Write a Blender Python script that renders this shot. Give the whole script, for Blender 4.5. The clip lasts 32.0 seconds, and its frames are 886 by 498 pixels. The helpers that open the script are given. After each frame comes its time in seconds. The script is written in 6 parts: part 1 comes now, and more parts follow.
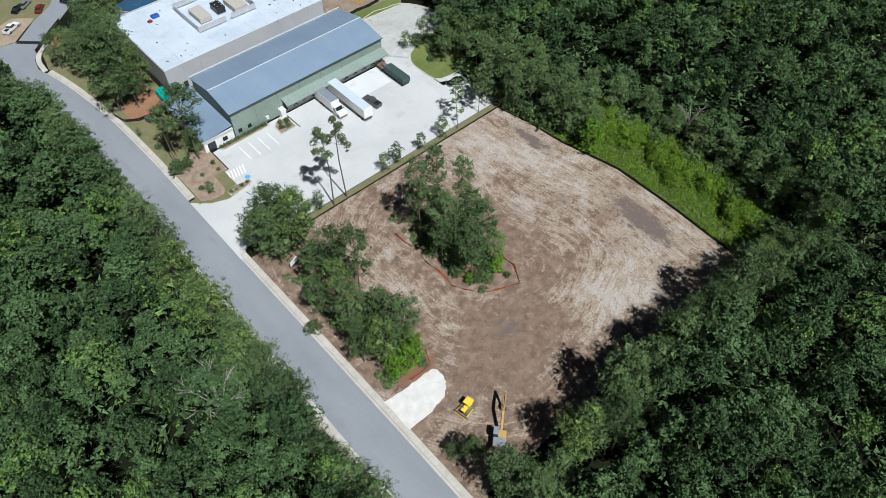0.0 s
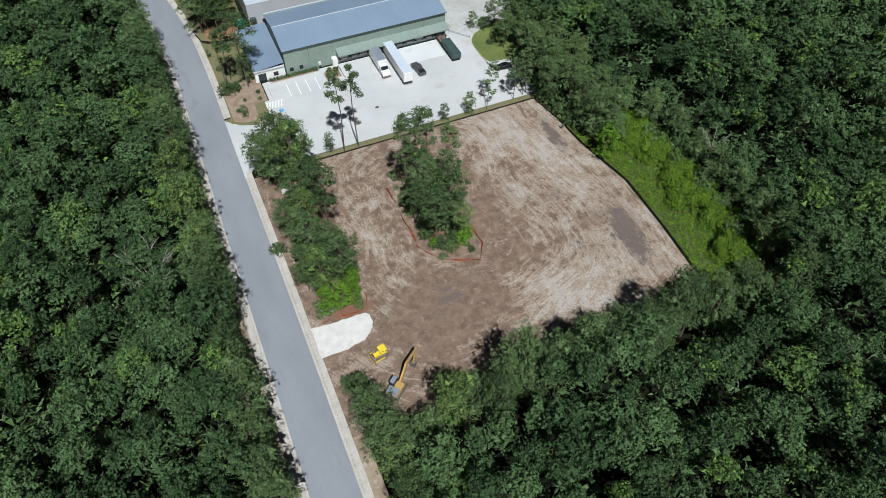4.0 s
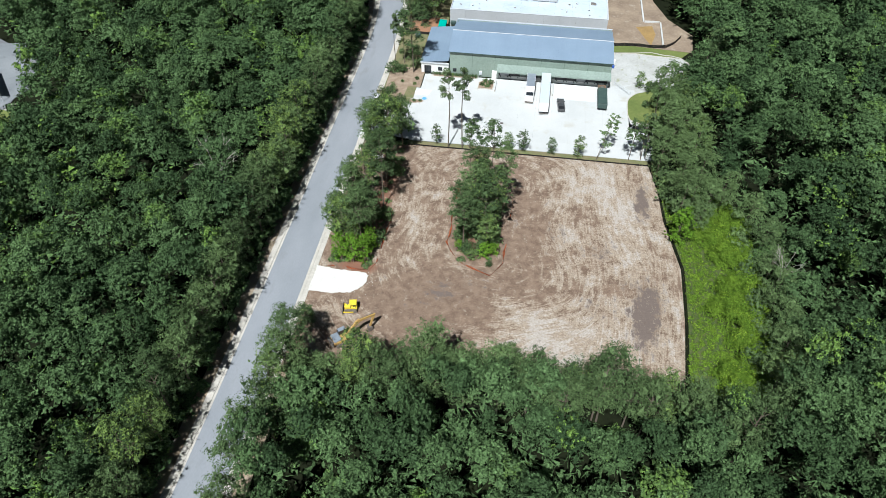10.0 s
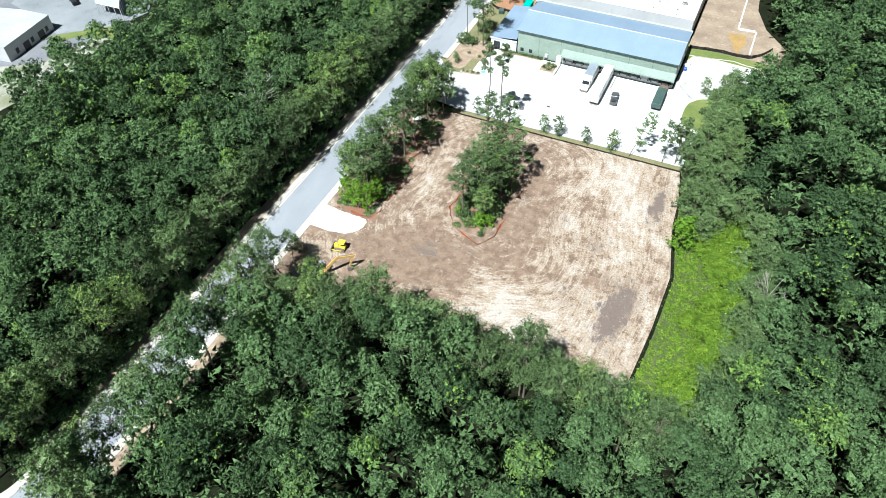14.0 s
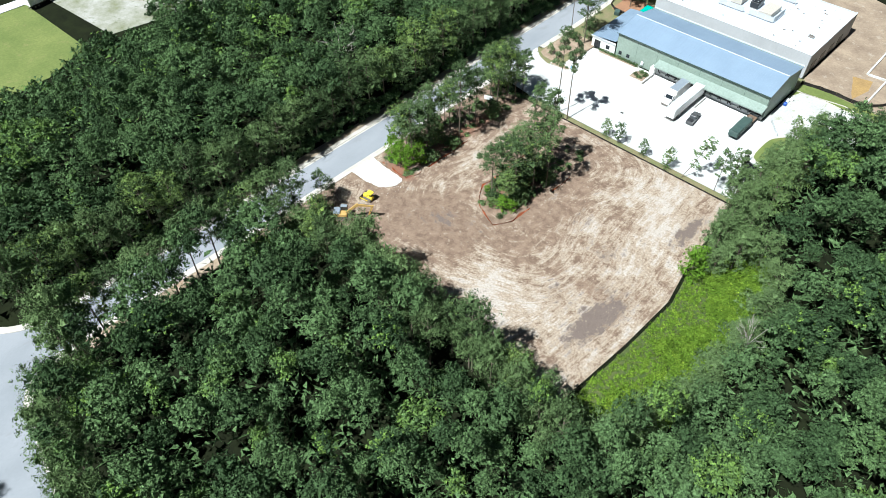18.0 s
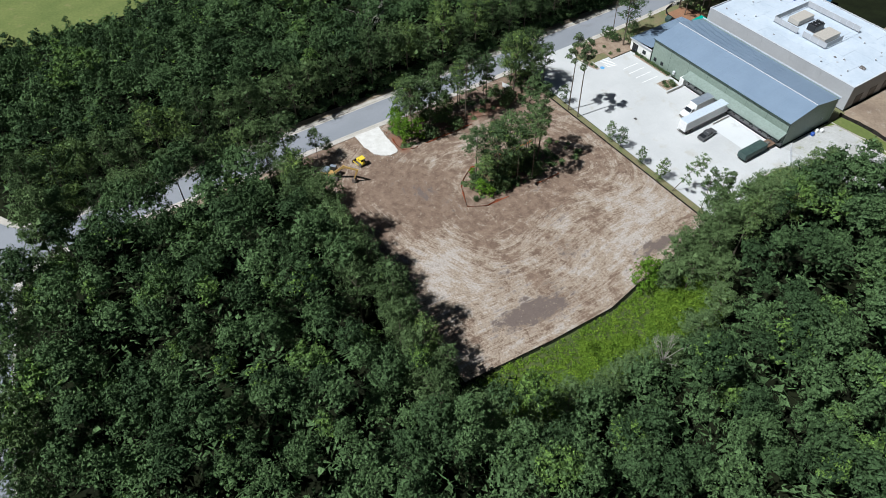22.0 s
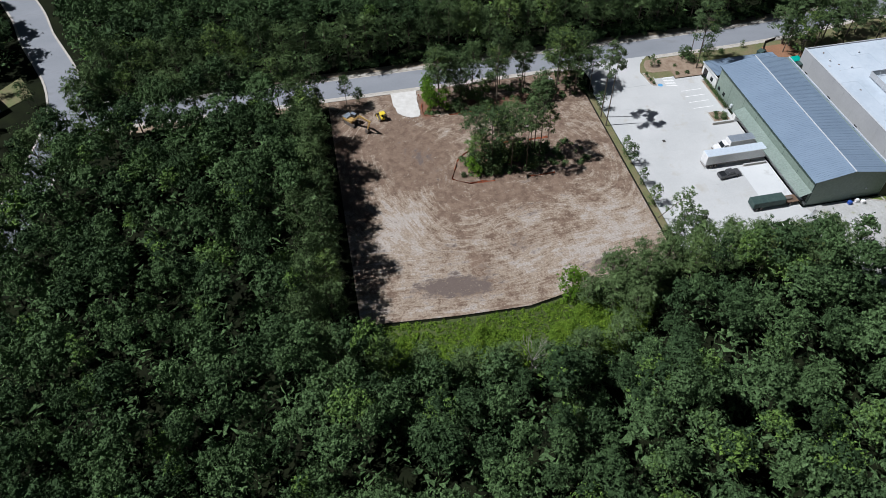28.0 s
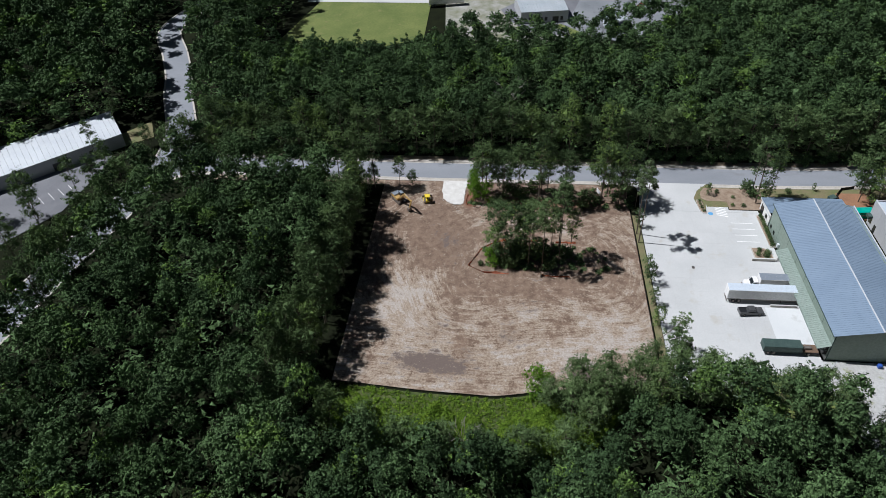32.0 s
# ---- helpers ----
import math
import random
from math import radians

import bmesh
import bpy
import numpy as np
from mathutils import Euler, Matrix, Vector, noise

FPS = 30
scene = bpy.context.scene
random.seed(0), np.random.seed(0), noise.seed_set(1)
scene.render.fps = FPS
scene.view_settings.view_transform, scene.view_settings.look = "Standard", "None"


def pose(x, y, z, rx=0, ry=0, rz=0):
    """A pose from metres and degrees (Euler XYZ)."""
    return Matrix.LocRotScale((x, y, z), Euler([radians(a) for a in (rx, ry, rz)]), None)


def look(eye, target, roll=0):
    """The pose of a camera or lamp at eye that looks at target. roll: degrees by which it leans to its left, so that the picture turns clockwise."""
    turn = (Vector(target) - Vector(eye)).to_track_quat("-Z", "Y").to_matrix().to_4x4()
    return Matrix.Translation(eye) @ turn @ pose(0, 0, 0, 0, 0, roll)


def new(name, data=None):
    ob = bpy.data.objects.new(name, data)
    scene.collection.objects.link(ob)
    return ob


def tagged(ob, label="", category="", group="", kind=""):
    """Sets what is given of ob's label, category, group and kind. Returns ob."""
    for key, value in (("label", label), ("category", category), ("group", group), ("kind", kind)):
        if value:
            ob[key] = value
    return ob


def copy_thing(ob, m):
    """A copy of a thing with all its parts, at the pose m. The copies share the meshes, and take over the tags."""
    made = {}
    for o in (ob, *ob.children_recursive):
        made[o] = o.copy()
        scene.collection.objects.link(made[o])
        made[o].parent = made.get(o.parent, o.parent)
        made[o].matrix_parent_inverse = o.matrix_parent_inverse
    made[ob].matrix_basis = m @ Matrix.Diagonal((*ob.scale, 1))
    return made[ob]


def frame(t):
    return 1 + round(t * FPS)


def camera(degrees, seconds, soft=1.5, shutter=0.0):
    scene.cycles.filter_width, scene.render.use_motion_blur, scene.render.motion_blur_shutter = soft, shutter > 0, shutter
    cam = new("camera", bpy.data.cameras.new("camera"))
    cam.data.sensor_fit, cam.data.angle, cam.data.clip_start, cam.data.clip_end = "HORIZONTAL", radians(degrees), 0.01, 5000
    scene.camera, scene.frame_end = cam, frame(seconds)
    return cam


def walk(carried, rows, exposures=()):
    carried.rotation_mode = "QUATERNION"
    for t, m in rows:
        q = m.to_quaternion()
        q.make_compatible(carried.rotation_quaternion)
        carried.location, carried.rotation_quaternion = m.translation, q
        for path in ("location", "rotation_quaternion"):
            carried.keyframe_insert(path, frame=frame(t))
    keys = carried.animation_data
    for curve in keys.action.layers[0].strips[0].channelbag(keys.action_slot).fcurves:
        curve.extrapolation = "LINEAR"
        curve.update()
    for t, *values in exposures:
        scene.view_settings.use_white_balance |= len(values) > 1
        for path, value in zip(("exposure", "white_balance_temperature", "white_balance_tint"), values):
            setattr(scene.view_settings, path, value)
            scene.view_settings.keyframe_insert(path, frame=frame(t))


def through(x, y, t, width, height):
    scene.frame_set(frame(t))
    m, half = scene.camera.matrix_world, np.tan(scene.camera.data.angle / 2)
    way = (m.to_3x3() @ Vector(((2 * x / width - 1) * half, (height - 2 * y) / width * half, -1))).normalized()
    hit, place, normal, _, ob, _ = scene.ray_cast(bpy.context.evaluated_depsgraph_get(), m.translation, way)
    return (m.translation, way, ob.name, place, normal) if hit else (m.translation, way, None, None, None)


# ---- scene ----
cam = camera(64.92, 32.0, soft=0.65)
# seconds, x, y, z, yaw, pitch, roll
ROWS = [
    (0.0, -44.44, -98.88, 117.23, -40.36, -50.80, -1.40),
    (0.5, -42.24, -102.78, 116.94, -37.84, -50.59, -1.13),
    (1.0, -39.70, -106.55, 116.67, -35.22, -50.40, -0.88),
    (1.5, -36.96, -110.29, 116.34, -33.32, -50.27, -0.84),
    (2.0, -34.02, -113.83, 116.03, -31.42, -50.18, -0.81),
    (2.5, -30.84, -117.15, 115.73, -29.56, -50.12, -0.76),
    (3.0, -27.50, -120.39, 115.33, -27.68, -50.03, -0.71),
    (3.5, -24.08, -123.36, 114.94, -25.39, -50.00, -0.58),
    (5.5, -8.57, -133.42, 113.79, -16.10, -50.05, -0.47),
    (6.0, -4.61, -135.44, 113.54, -13.77, -50.01, -0.36),
    (6.5, -0.61, -137.27, 113.30, -11.41, -50.00, -0.29),
    (7.0, 3.45, -138.97, 113.13, -9.04, -50.00, -0.21),
    (7.5, 7.50, -140.32, 113.03, -6.37, -49.56, -0.10),
    (8.0, 11.64, -141.76, 112.88, -3.44, -48.38, -0.17),
    (8.5, 15.77, -143.04, 112.64, -0.52, -47.19, -0.23),
    (9.0, 19.92, -144.09, 112.53, 2.47, -46.42, -0.27),
    (9.5, 24.10, -144.99, 112.40, 5.52, -45.68, -0.13),
    (10.0, 28.35, -145.70, 112.26, 8.61, -45.58, -0.04),
    (10.5, 32.66, -146.21, 112.19, 11.75, -45.69, -0.01),
    (11.0, 36.96, -146.46, 112.19, 14.58, -45.84, -0.02),
    (11.5, 41.22, -146.60, 112.21, 16.54, -46.00, -0.06),
    (12.0, 45.33, -146.53, 112.27, 18.29, -46.16, -0.10),
    (12.5, 49.44, -146.28, 112.34, 19.98, -46.27, -0.20),
    (13.0, 53.56, -145.88, 112.46, 21.71, -46.38, -0.31),
    (13.5, 57.70, -145.30, 112.61, 23.41, -46.50, -0.44),
    (14.0, 61.73, -144.45, 112.84, 25.05, -46.62, -0.59),
    (14.5, 65.69, -143.55, 113.04, 27.02, -46.70, -0.66),
    (16.5, 82.18, -137.96, 113.87, 36.53, -47.07, -0.67),
    (17.0, 85.92, -136.38, 114.12, 38.13, -47.18, -0.58),
    (17.5, 89.62, -134.62, 114.37, 40.64, -47.28, -0.55),
    (18.0, 93.06, -132.90, 114.59, 43.88, -47.34, -0.40),
    (18.5, 96.80, -130.72, 114.84, 46.59, -47.45, -0.47),
    (19.0, 100.21, -128.54, 115.14, 49.50, -47.58, -0.43),
    (19.5, 103.60, -126.15, 115.39, 51.43, -47.70, -0.47),
    (20.0, 106.88, -123.58, 115.62, 52.64, -47.84, -0.53),
    (20.5, 110.01, -120.92, 115.93, 53.82, -47.97, -0.52),
    (21.0, 113.12, -118.13, 116.19, 54.87, -48.06, -0.54),
    (21.5, 116.06, -115.21, 116.43, 55.91, -48.14, -0.51),
    (22.0, 118.91, -112.26, 116.65, 57.18, -48.20, -0.51),
    (22.5, 121.71, -109.20, 116.87, 59.20, -48.27, -0.52),
    (23.0, 124.51, -106.00, 117.07, 61.51, -48.38, -0.54),
    (23.5, 127.22, -102.67, 117.24, 64.48, -48.43, -0.53),
    (24.0, 129.99, -99.01, 117.48, 66.15, -48.53, -0.61),
    (24.5, 132.53, -95.55, 117.64, 67.32, -48.61, -0.61),
    (25.0, 135.02, -92.08, 117.74, 69.29, -48.68, -0.64),
    (25.5, 137.38, -88.35, 117.82, 71.44, -48.75, -0.77),
    (27.5, 145.51, -73.22, 118.23, 77.59, -48.95, -1.06),
    (28.0, 147.09, -69.10, 118.44, 79.56, -48.79, -1.20),
    (28.5, 148.75, -64.99, 118.42, 81.59, -47.71, -1.40),
    (29.0, 150.35, -60.89, 118.43, 83.56, -46.62, -1.50),
    (29.5, 151.87, -56.78, 118.43, 85.61, -45.52, -1.58),
    (30.0, 153.28, -52.58, 118.49, 87.76, -44.44, -1.68),
    (30.5, 154.53, -48.25, 118.51, 90.16, -43.34, -1.79),
    (31.0, 155.68, -43.76, 118.53, 92.37, -42.23, -1.96),
    (31.5, 156.63, -39.24, 118.55, 94.47, -41.10, -2.07),
    (32.0, 157.38, -34.64, 118.59, 96.55, -39.98, -2.14),
]
walk(cam, [(t, pose(x, y, z, 90 + pitch, 0, yaw) @ pose(0, 0, 0, 0, 0, roll)) for t, x, y, z, yaw, pitch, roll in ROWS],
     exposures=[(0.0, 0.12, 5980, 8), (6.0, -0.04, 5980, 8), (8.0, 0.03, 5980, 8), (10.0, 0.45, 5980, 6), (12.0, 0.84, 5920, 4), (14.0, 1.1, 5920, 3), (17.0, 1.06, 5920, 3), (19.0, 0.65, 5960, 4), (21.0, 0.29, 5960, 7),
                (25.0, -0.1, 5960, 11), (32.0, -0.04, 5960, 12)])

# ---------------------------------------------------------------- light
SUN_ELEVATION, SUN_TURN = radians(57), radians(188)
world = bpy.data.worlds.new("sky")
scene.world = world
world.use_nodes = True
sky = world.node_tree.nodes.new("ShaderNodeTexSky")
sky.sky_type, sky.sun_disc = "NISHITA", False
sky.sun_elevation, sky.sun_rotation = SUN_ELEVATION, SUN_TURN
background = world.node_tree.nodes["Background"]
background.inputs["Strength"].default_value = 0.013
world.node_tree.links.new(sky.outputs[0], background.inputs["Color"])
sun_data = bpy.data.lights.new("sun", "SUN")
sun_data.energy, sun_data.angle, sun_data.color = 5.0, radians(0.5), (1.0, 0.975, 0.94)
sun = new("sun", sun_data)
toward = Vector((math.sin(SUN_TURN) * math.cos(SUN_ELEVATION), math.cos(SUN_TURN) * math.cos(SUN_ELEVATION), math.sin(SUN_ELEVATION)))
sun.matrix_world = look(toward * 300, (0, 0, 0))

# ---------------------------------------------------------------- materials


def nodes_of(name, rough=0.8, metal=0.0, specular=0.4):
    m = bpy.data.materials.new(name)
    m.use_nodes = True
    n, l = m.node_tree.nodes, m.node_tree.links
    b = n["Principled BSDF"]
    b.inputs["Roughness"].default_value, b.inputs["Metallic"].default_value = rough, metal
    b.inputs["Specular IOR Level"].default_value = specular
    return m, n, l, b


def noise_at(n, l, scale, detail=4.0, stretch=(1, 1, 1), rough=0.6, twist=0.0):
    place = n.new("ShaderNodeNewGeometry")
    m = n.new("ShaderNodeMapping")
    m.inputs["Scale"].default_value = stretch
    t = n.new("ShaderNodeTexNoise")
    t.inputs["Scale"].default_value, t.inputs["Detail"].default_value, t.inputs["Roughness"].default_value = scale, detail, rough
    t.inputs["Distortion"].default_value = twist
    l.new(place.outputs["Position"], m.inputs["Vector"])
    l.new(m.outputs[0], t.inputs["Vector"])
    return t.outputs["Fac"]


def ramp(n, l, fac, lo, hi):
    r = n.new("ShaderNodeMapRange")
    r.inputs["From Min"].default_value, r.inputs["From Max"].default_value = lo, hi
    l.new(fac, r.inputs["Value"])
    return r.outputs[0]


def blend(n, l, fac, a, b, kind="MIX"):
    x = n.new("ShaderNodeMix")
    x.data_type, x.blend_type = "RGBA", kind
    for socket, v in ((x.inputs[0], fac), (x.inputs[6], a), (x.inputs[7], b)):
        if isinstance(v, (int, float)):
            socket.default_value = v
        elif isinstance(v, tuple):
            socket.default_value = (*v, 1)
        else:
            l.new(v, socket)
    return x.outputs[2]


def bumped(n, l, b, height, strength, distance=0.05):
    x = n.new("ShaderNodeBump")
    x.inputs["Strength"].default_value, x.inputs["Distance"].default_value = strength, distance
    l.new(height, x.inputs["Height"])
    l.new(x.outputs[0], b.inputs["Normal"])


def surface(name, a, b, rough=0.8, metal=0.0, coarse=0.25, fine=4.0, bump=0.2, vary=0.0, stretch=(1, 1, 1), specular=0.4, stain=None, grit=0.35):
    """A worn surface: two colours in broad patches, fine grain, relief, and a shade of its own for each object."""
    m, n, l, p = nodes_of(name, rough, metal, specular)
    broad = ramp(n, l, noise_at(n, l, coarse, 5, stretch), 0.35, 0.65)
    grain = noise_at(n, l, fine, 6, stretch)
    c = blend(n, l, broad, a, b)
    c = blend(n, l, grit, c, grain, "OVERLAY")
    if stain:
        c = blend(n, l, ramp(n, l, noise_at(n, l, coarse * 3.1, 6, stretch), 0.58, 0.74), c, stain)
    if vary:
        info = n.new("ShaderNodeObjectInfo")
        hue = n.new("ShaderNodeHueSaturation")
        shift = n.new("ShaderNodeMath")
        shift.operation = "MULTIPLY_ADD"
        shift.inputs[1].default_value, shift.inputs[2].default_value = vary, 1 - vary / 2
        l.new(info.outputs["Random"], shift.inputs[0])
        l.new(shift.outputs[0], hue.inputs["Value"])
        l.new(c, hue.inputs["Color"])
        c = hue.outputs[0]
    l.new(c, p.inputs["Base Color"])
    bumped(n, l, p, grain, bump)
    return m


def leaf_material(name, dark, mid, light, through=0.3, rough=0.55):
    """Leaves: the shade goes by tree (tint), by leaf clump, and by object; some light passes through."""
    m, n, l, p = nodes_of(name, rough, 0.0, 0.06)
    tint = n.new("ShaderNodeAttribute")
    tint.attribute_name = "tint"
    place = n.new("ShaderNodeNewGeometry")
    info = n.new("ShaderNodeObjectInfo")
    add = n.new("ShaderNodeMath")
    add.operation = "ADD"
    l.new(tint.outputs["Fac"], add.inputs[0])
    l.new(info.outputs["Random"], add.inputs[1])
    wrap = n.new("ShaderNodeMath")
    wrap.operation = "FRACT"
    l.new(add.outputs[0], wrap.inputs[0])
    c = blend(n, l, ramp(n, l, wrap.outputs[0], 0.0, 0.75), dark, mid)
    c = blend(n, l, ramp(n, l, wrap.outputs[0], 0.9, 1.0), c, light)
    hue = n.new("ShaderNodeHueSaturation")
    value = n.new("ShaderNodeMath")
    value.operation = "MULTIPLY_ADD"
    value.inputs[1].default_value, value.inputs[2].default_value = 0.45, 0.78
    l.new(place.outputs["Random Per Island"], value.inputs[0])
    speck = noise_at(n, l, 3.2, 3, (1, 1, 1), 0.75)
    fleck = n.new("ShaderNodeMath")
    fleck.operation = "MULTIPLY"
    spread = n.new("ShaderNodeMapRange")
    spread.inputs["From Min"].default_value, spread.inputs["From Max"].default_value = 0.36, 0.64
    spread.inputs["To Min"].default_value, spread.inputs["To Max"].default_value = 0.5, 1.5
    l.new(speck, spread.inputs["Value"])
    l.new(spread.outputs[0], fleck.inputs[0])
    l.new(value.outputs[0], fleck.inputs[1])
    l.new(fleck.outputs[0], hue.inputs["Value"])
    bumped(n, l, p, speck, 0.6, 0.25)
    l.new(c, hue.inputs["Color"])
    l.new(hue.outputs[0], p.inputs["Base Color"])
    t = n.new("ShaderNodeBsdfTranslucent")
    l.new(hue.outputs[0], t.inputs["Color"])
    mixed = n.new("ShaderNodeMixShader")
    mixed.inputs[0].default_value = through
    l.new(p.outputs[0], mixed.inputs[1])
    l.new(t.outputs[0], mixed.inputs[2])
    l.new(mixed.outputs[0], n["Material Output"].inputs["Surface"])
    return m


def plain(name, colour, rough=0.5, metal=0.0, specular=0.4):
    m, n, l, p = nodes_of(name, rough, metal, specular)
    grain = noise_at(n, l, 3.0, 5)
    l.new(blend(n, l, ramp(n, l, grain, 0.3, 0.7), tuple(v * 0.85 for v in colour), tuple(min(v * 1.1, 0.95) for v in colour)), p.inputs["Base Color"])
    return m


def soil_material():
    """Graded soil: brown clay, pale sand and dark damp streaks by the sheet's own attributes, clods and wheel ruts by noise."""
    m, n, l, p = nodes_of("graded_soil", 0.95, 0.0, 0.2)
    at = n.new("ShaderNodeAttribute")
    at.attribute_name = "soil"
    sep = n.new("ShaderNodeSeparateColor")
    l.new(at.outputs["Color"], sep.inputs[0])
    broad = noise_at(n, l, 0.14, 6, (1, 1, 1), 0.65, 0.2)
    mid = noise_at(n, l, 0.45, 8, (1, 1, 1), 0.72, 0.2)
    small = noise_at(n, l, 2.2, 8, (1, 1, 1), 0.78)
    fleck = noise_at(n, l, 5.5, 3, (1, 1, 1), 0.6)
    # streaks and crumbs lie along the machine's tracks
    lane = n.new("ShaderNodeAttribute")
    lane.attribute_name = "lane"
    runs = []
    for scale, detail in ((1.0, 6), (2.6, 5)):
        t = n.new("ShaderNodeTexNoise")
        t.inputs["Scale"].default_value, t.inputs["Detail"].default_value, t.inputs["Roughness"].default_value = scale, detail, 0.7
        drawn = n.new("ShaderNodeMapping")
        drawn.inputs["Scale"].default_value = (1, 1, 1) if scale < 2 else (1.5, 0.45, 1)
        l.new(lane.outputs["Vector"], drawn.inputs["Vector"])
        l.new(drawn.outputs[0], t.inputs["Vector"])
        runs.append(t.outputs["Fac"])
    streak, crumb = runs

    def mixed(start, *pairs):
        """start plus each noise, taken about its middle, times its gain."""
        for socket, gain in pairs:
            x = n.new("ShaderNodeMath")
            x.operation = "MULTIPLY_ADD"
            x.inputs[1].default_value = gain
            l.new(socket, x.inputs[0])
            x.inputs[2].default_value = -0.5 * gain
            y = n.new("ShaderNodeMath")
            y.operation = "ADD"
            l.new(start, y.inputs[0])
            l.new(x.outputs[0], y.inputs[1])
            start = y.outputs[0]
        return start

    sand, damp, clay = sep.outputs[0], sep.outputs[1], sep.outputs[2]
    brown = blend(n, l, ramp(n, l, mid, 0.38, 0.62), (0.15, 0.103, 0.075), (0.25, 0.18, 0.132))
    tan = blend(n, l, ramp(n, l, small, 0.38, 0.62), (0.265, 0.207, 0.156), (0.378, 0.31, 0.24))
    pale = blend(n, l, ramp(n, l, small, 0.36, 0.62), (0.355, 0.312, 0.272), (0.45, 0.404, 0.36))
    c = blend(n, l, ramp(n, l, mixed(sand, (broad, 1.6), (mid, 1.5), (streak, 1.7), (small, 0.8), (crumb, 0.9)), 0.36, 0.62), brown, tan)
    c = blend(n, l, ramp(n, l, mixed(sand, (streak, 2.1), (broad, 2.2), (mid, 1.9), (small, 1.0), (crumb, 0.9)), 0.74, 1.04), c, pale)
    c = blend(n, l, ramp(n, l, mixed(damp, (mid, 2.3), (broad, 1.6), (streak, 1.4), (small, 0.6)), 0.42, 0.74), c, (0.15, 0.118, 0.102))
    c = blend(n, l, ramp(n, l, mixed(clay, (small, 0.9), (mid, 0.9)), 0.45, 0.85), c, (0.21, 0.105, 0.068))
    patch = noise_at(n, l, 0.75, 7, (1, 1, 1), 0.7)
    c = blend(n, l, ramp(n, l, patch, 0.59, 0.68), c, (0.33, 0.275, 0.215))
    c = blend(n, l, ramp(n, l, noise_at(n, l, 1.1, 6, (1.2, 0.8, 1), 0.75), 0.6, 0.68), c, (0.125, 0.09, 0.068))
    c = blend(n, l, ramp(n, l, fleck, 0.68, 0.74), c, (0.5, 0.45, 0.38))
    c = blend(n, l, 0.3, c, small, "OVERLAY")
    l.new(c, p.inputs["Base Color"])
    bumped(n, l, p, mixed(small, (mid, 1.5)), 0.7, 0.2)
    return m


SOIL = soil_material()
# litter darkened to near-black: the shade between the crowns is in this colour
FOREST = surface("shaded_leaf_litter", (0.009, 0.011, 0.006), (0.014, 0.018, 0.008), 0.95, coarse=0.2, fine=2.0, bump=0.5, specular=0.05)
GRASS = surface("mown_grass", (0.105, 0.14, 0.035), (0.15, 0.18, 0.05), 0.9, coarse=0.08, fine=1.2, bump=0.4, stain=(0.19, 0.19, 0.07))
DRY = surface("dry_grass", (0.19, 0.16, 0.09), (0.13, 0.15, 0.06), 0.95, coarse=0.3, fine=2.0, bump=0.5)
SAND = surface("sandy_ground", (0.36, 0.29, 0.21), (0.25, 0.19, 0.13), 0.95, coarse=0.2, fine=1.5, bump=0.5, stain=(0.45, 0.42, 0.37))
DIRT = surface("trodden_dirt", (0.3, 0.235, 0.17), (0.2, 0.15, 0.11), 0.95, coarse=0.14, fine=1.5, bump=0.7, stain=(0.36, 0.31, 0.25))
GRAVEL = surface("white_stone", (0.66, 0.65, 0.62), (0.56, 0.545, 0.51), 0.9, coarse=0.6, fine=7.0, bump=0.5, stain=(0.5, 0.49, 0.47))
CHALK = surface("pale_gravel", (0.46, 0.465, 0.455), (0.38, 0.38, 0.36), 0.9, coarse=0.15, fine=2.0, bump=0.3, stain=(0.22, 0.24, 0.1))
ASPHALT = surface("asphalt", (0.215, 0.232, 0.255), (0.255, 0.27, 0.295), 0.85, coarse=0.12, fine=5.0, bump=0.1, stretch=(1, 0.35, 1), stain=(0.21, 0.22, 0.235), grit=0.14)
DARK_ASPHALT = surface("dark_asphalt", (0.14, 0.145, 0.16), (0.19, 0.195, 0.21), 0.85, coarse=0.1, fine=4.0, bump=0.1)
WORN = surface("worn_grey_paving", (0.17, 0.185, 0.2), (0.23, 0.245, 0.26), 0.85, coarse=0.08, fine=3.0, bump=0.05, stain=(0.13, 0.14, 0.15), grit=0.2)
CONCRETE = surface("concrete", (0.475, 0.486, 0.482), (0.54, 0.548, 0.542), 0.85, coarse=0.07, fine=3.0, bump=0.05, vary=0.035, stain=(0.445, 0.43, 0.385), grit=0.14)
KERB = surface("kerb_concrete", (0.42, 0.395, 0.35), (0.5, 0.47, 0.425), 0.9, coarse=0.4, fine=4.0, bump=0.1, vary=0.06, stain=(0.4, 0.34, 0.27))
MULCH = surface("mulch", (0.23, 0.165, 0.115), (0.32, 0.25, 0.185), 0.95, coarse=0.6, fine=5.0, bump=0.6)
CLAY = surface("red_clay", (0.30, 0.16, 0.09), (0.24, 0.13, 0.075), 0.95, coarse=0.4, fine=3.0, bump=0.6)
ROOF = surface("blue_grey_metal", (0.22, 0.295, 0.39), (0.25, 0.33, 0.43), 0.45, 0.15, coarse=0.1, fine=2.0, bump=0.02, vary=0.03, specular=0.5, grit=0.08)
TAN_METAL = plain("beige_sheet_metal", (0.46, 0.43, 0.38), 0.5)
CAP = plain("pale_metal_trim", (0.6, 0.63, 0.66), 0.5, 0.1)
WALL = surface("sage_metal", (0.205, 0.262, 0.222), (0.23, 0.288, 0.246), 0.55, 0.0, coarse=0.15, fine=2.0, bump=0.02, vary=0.04)
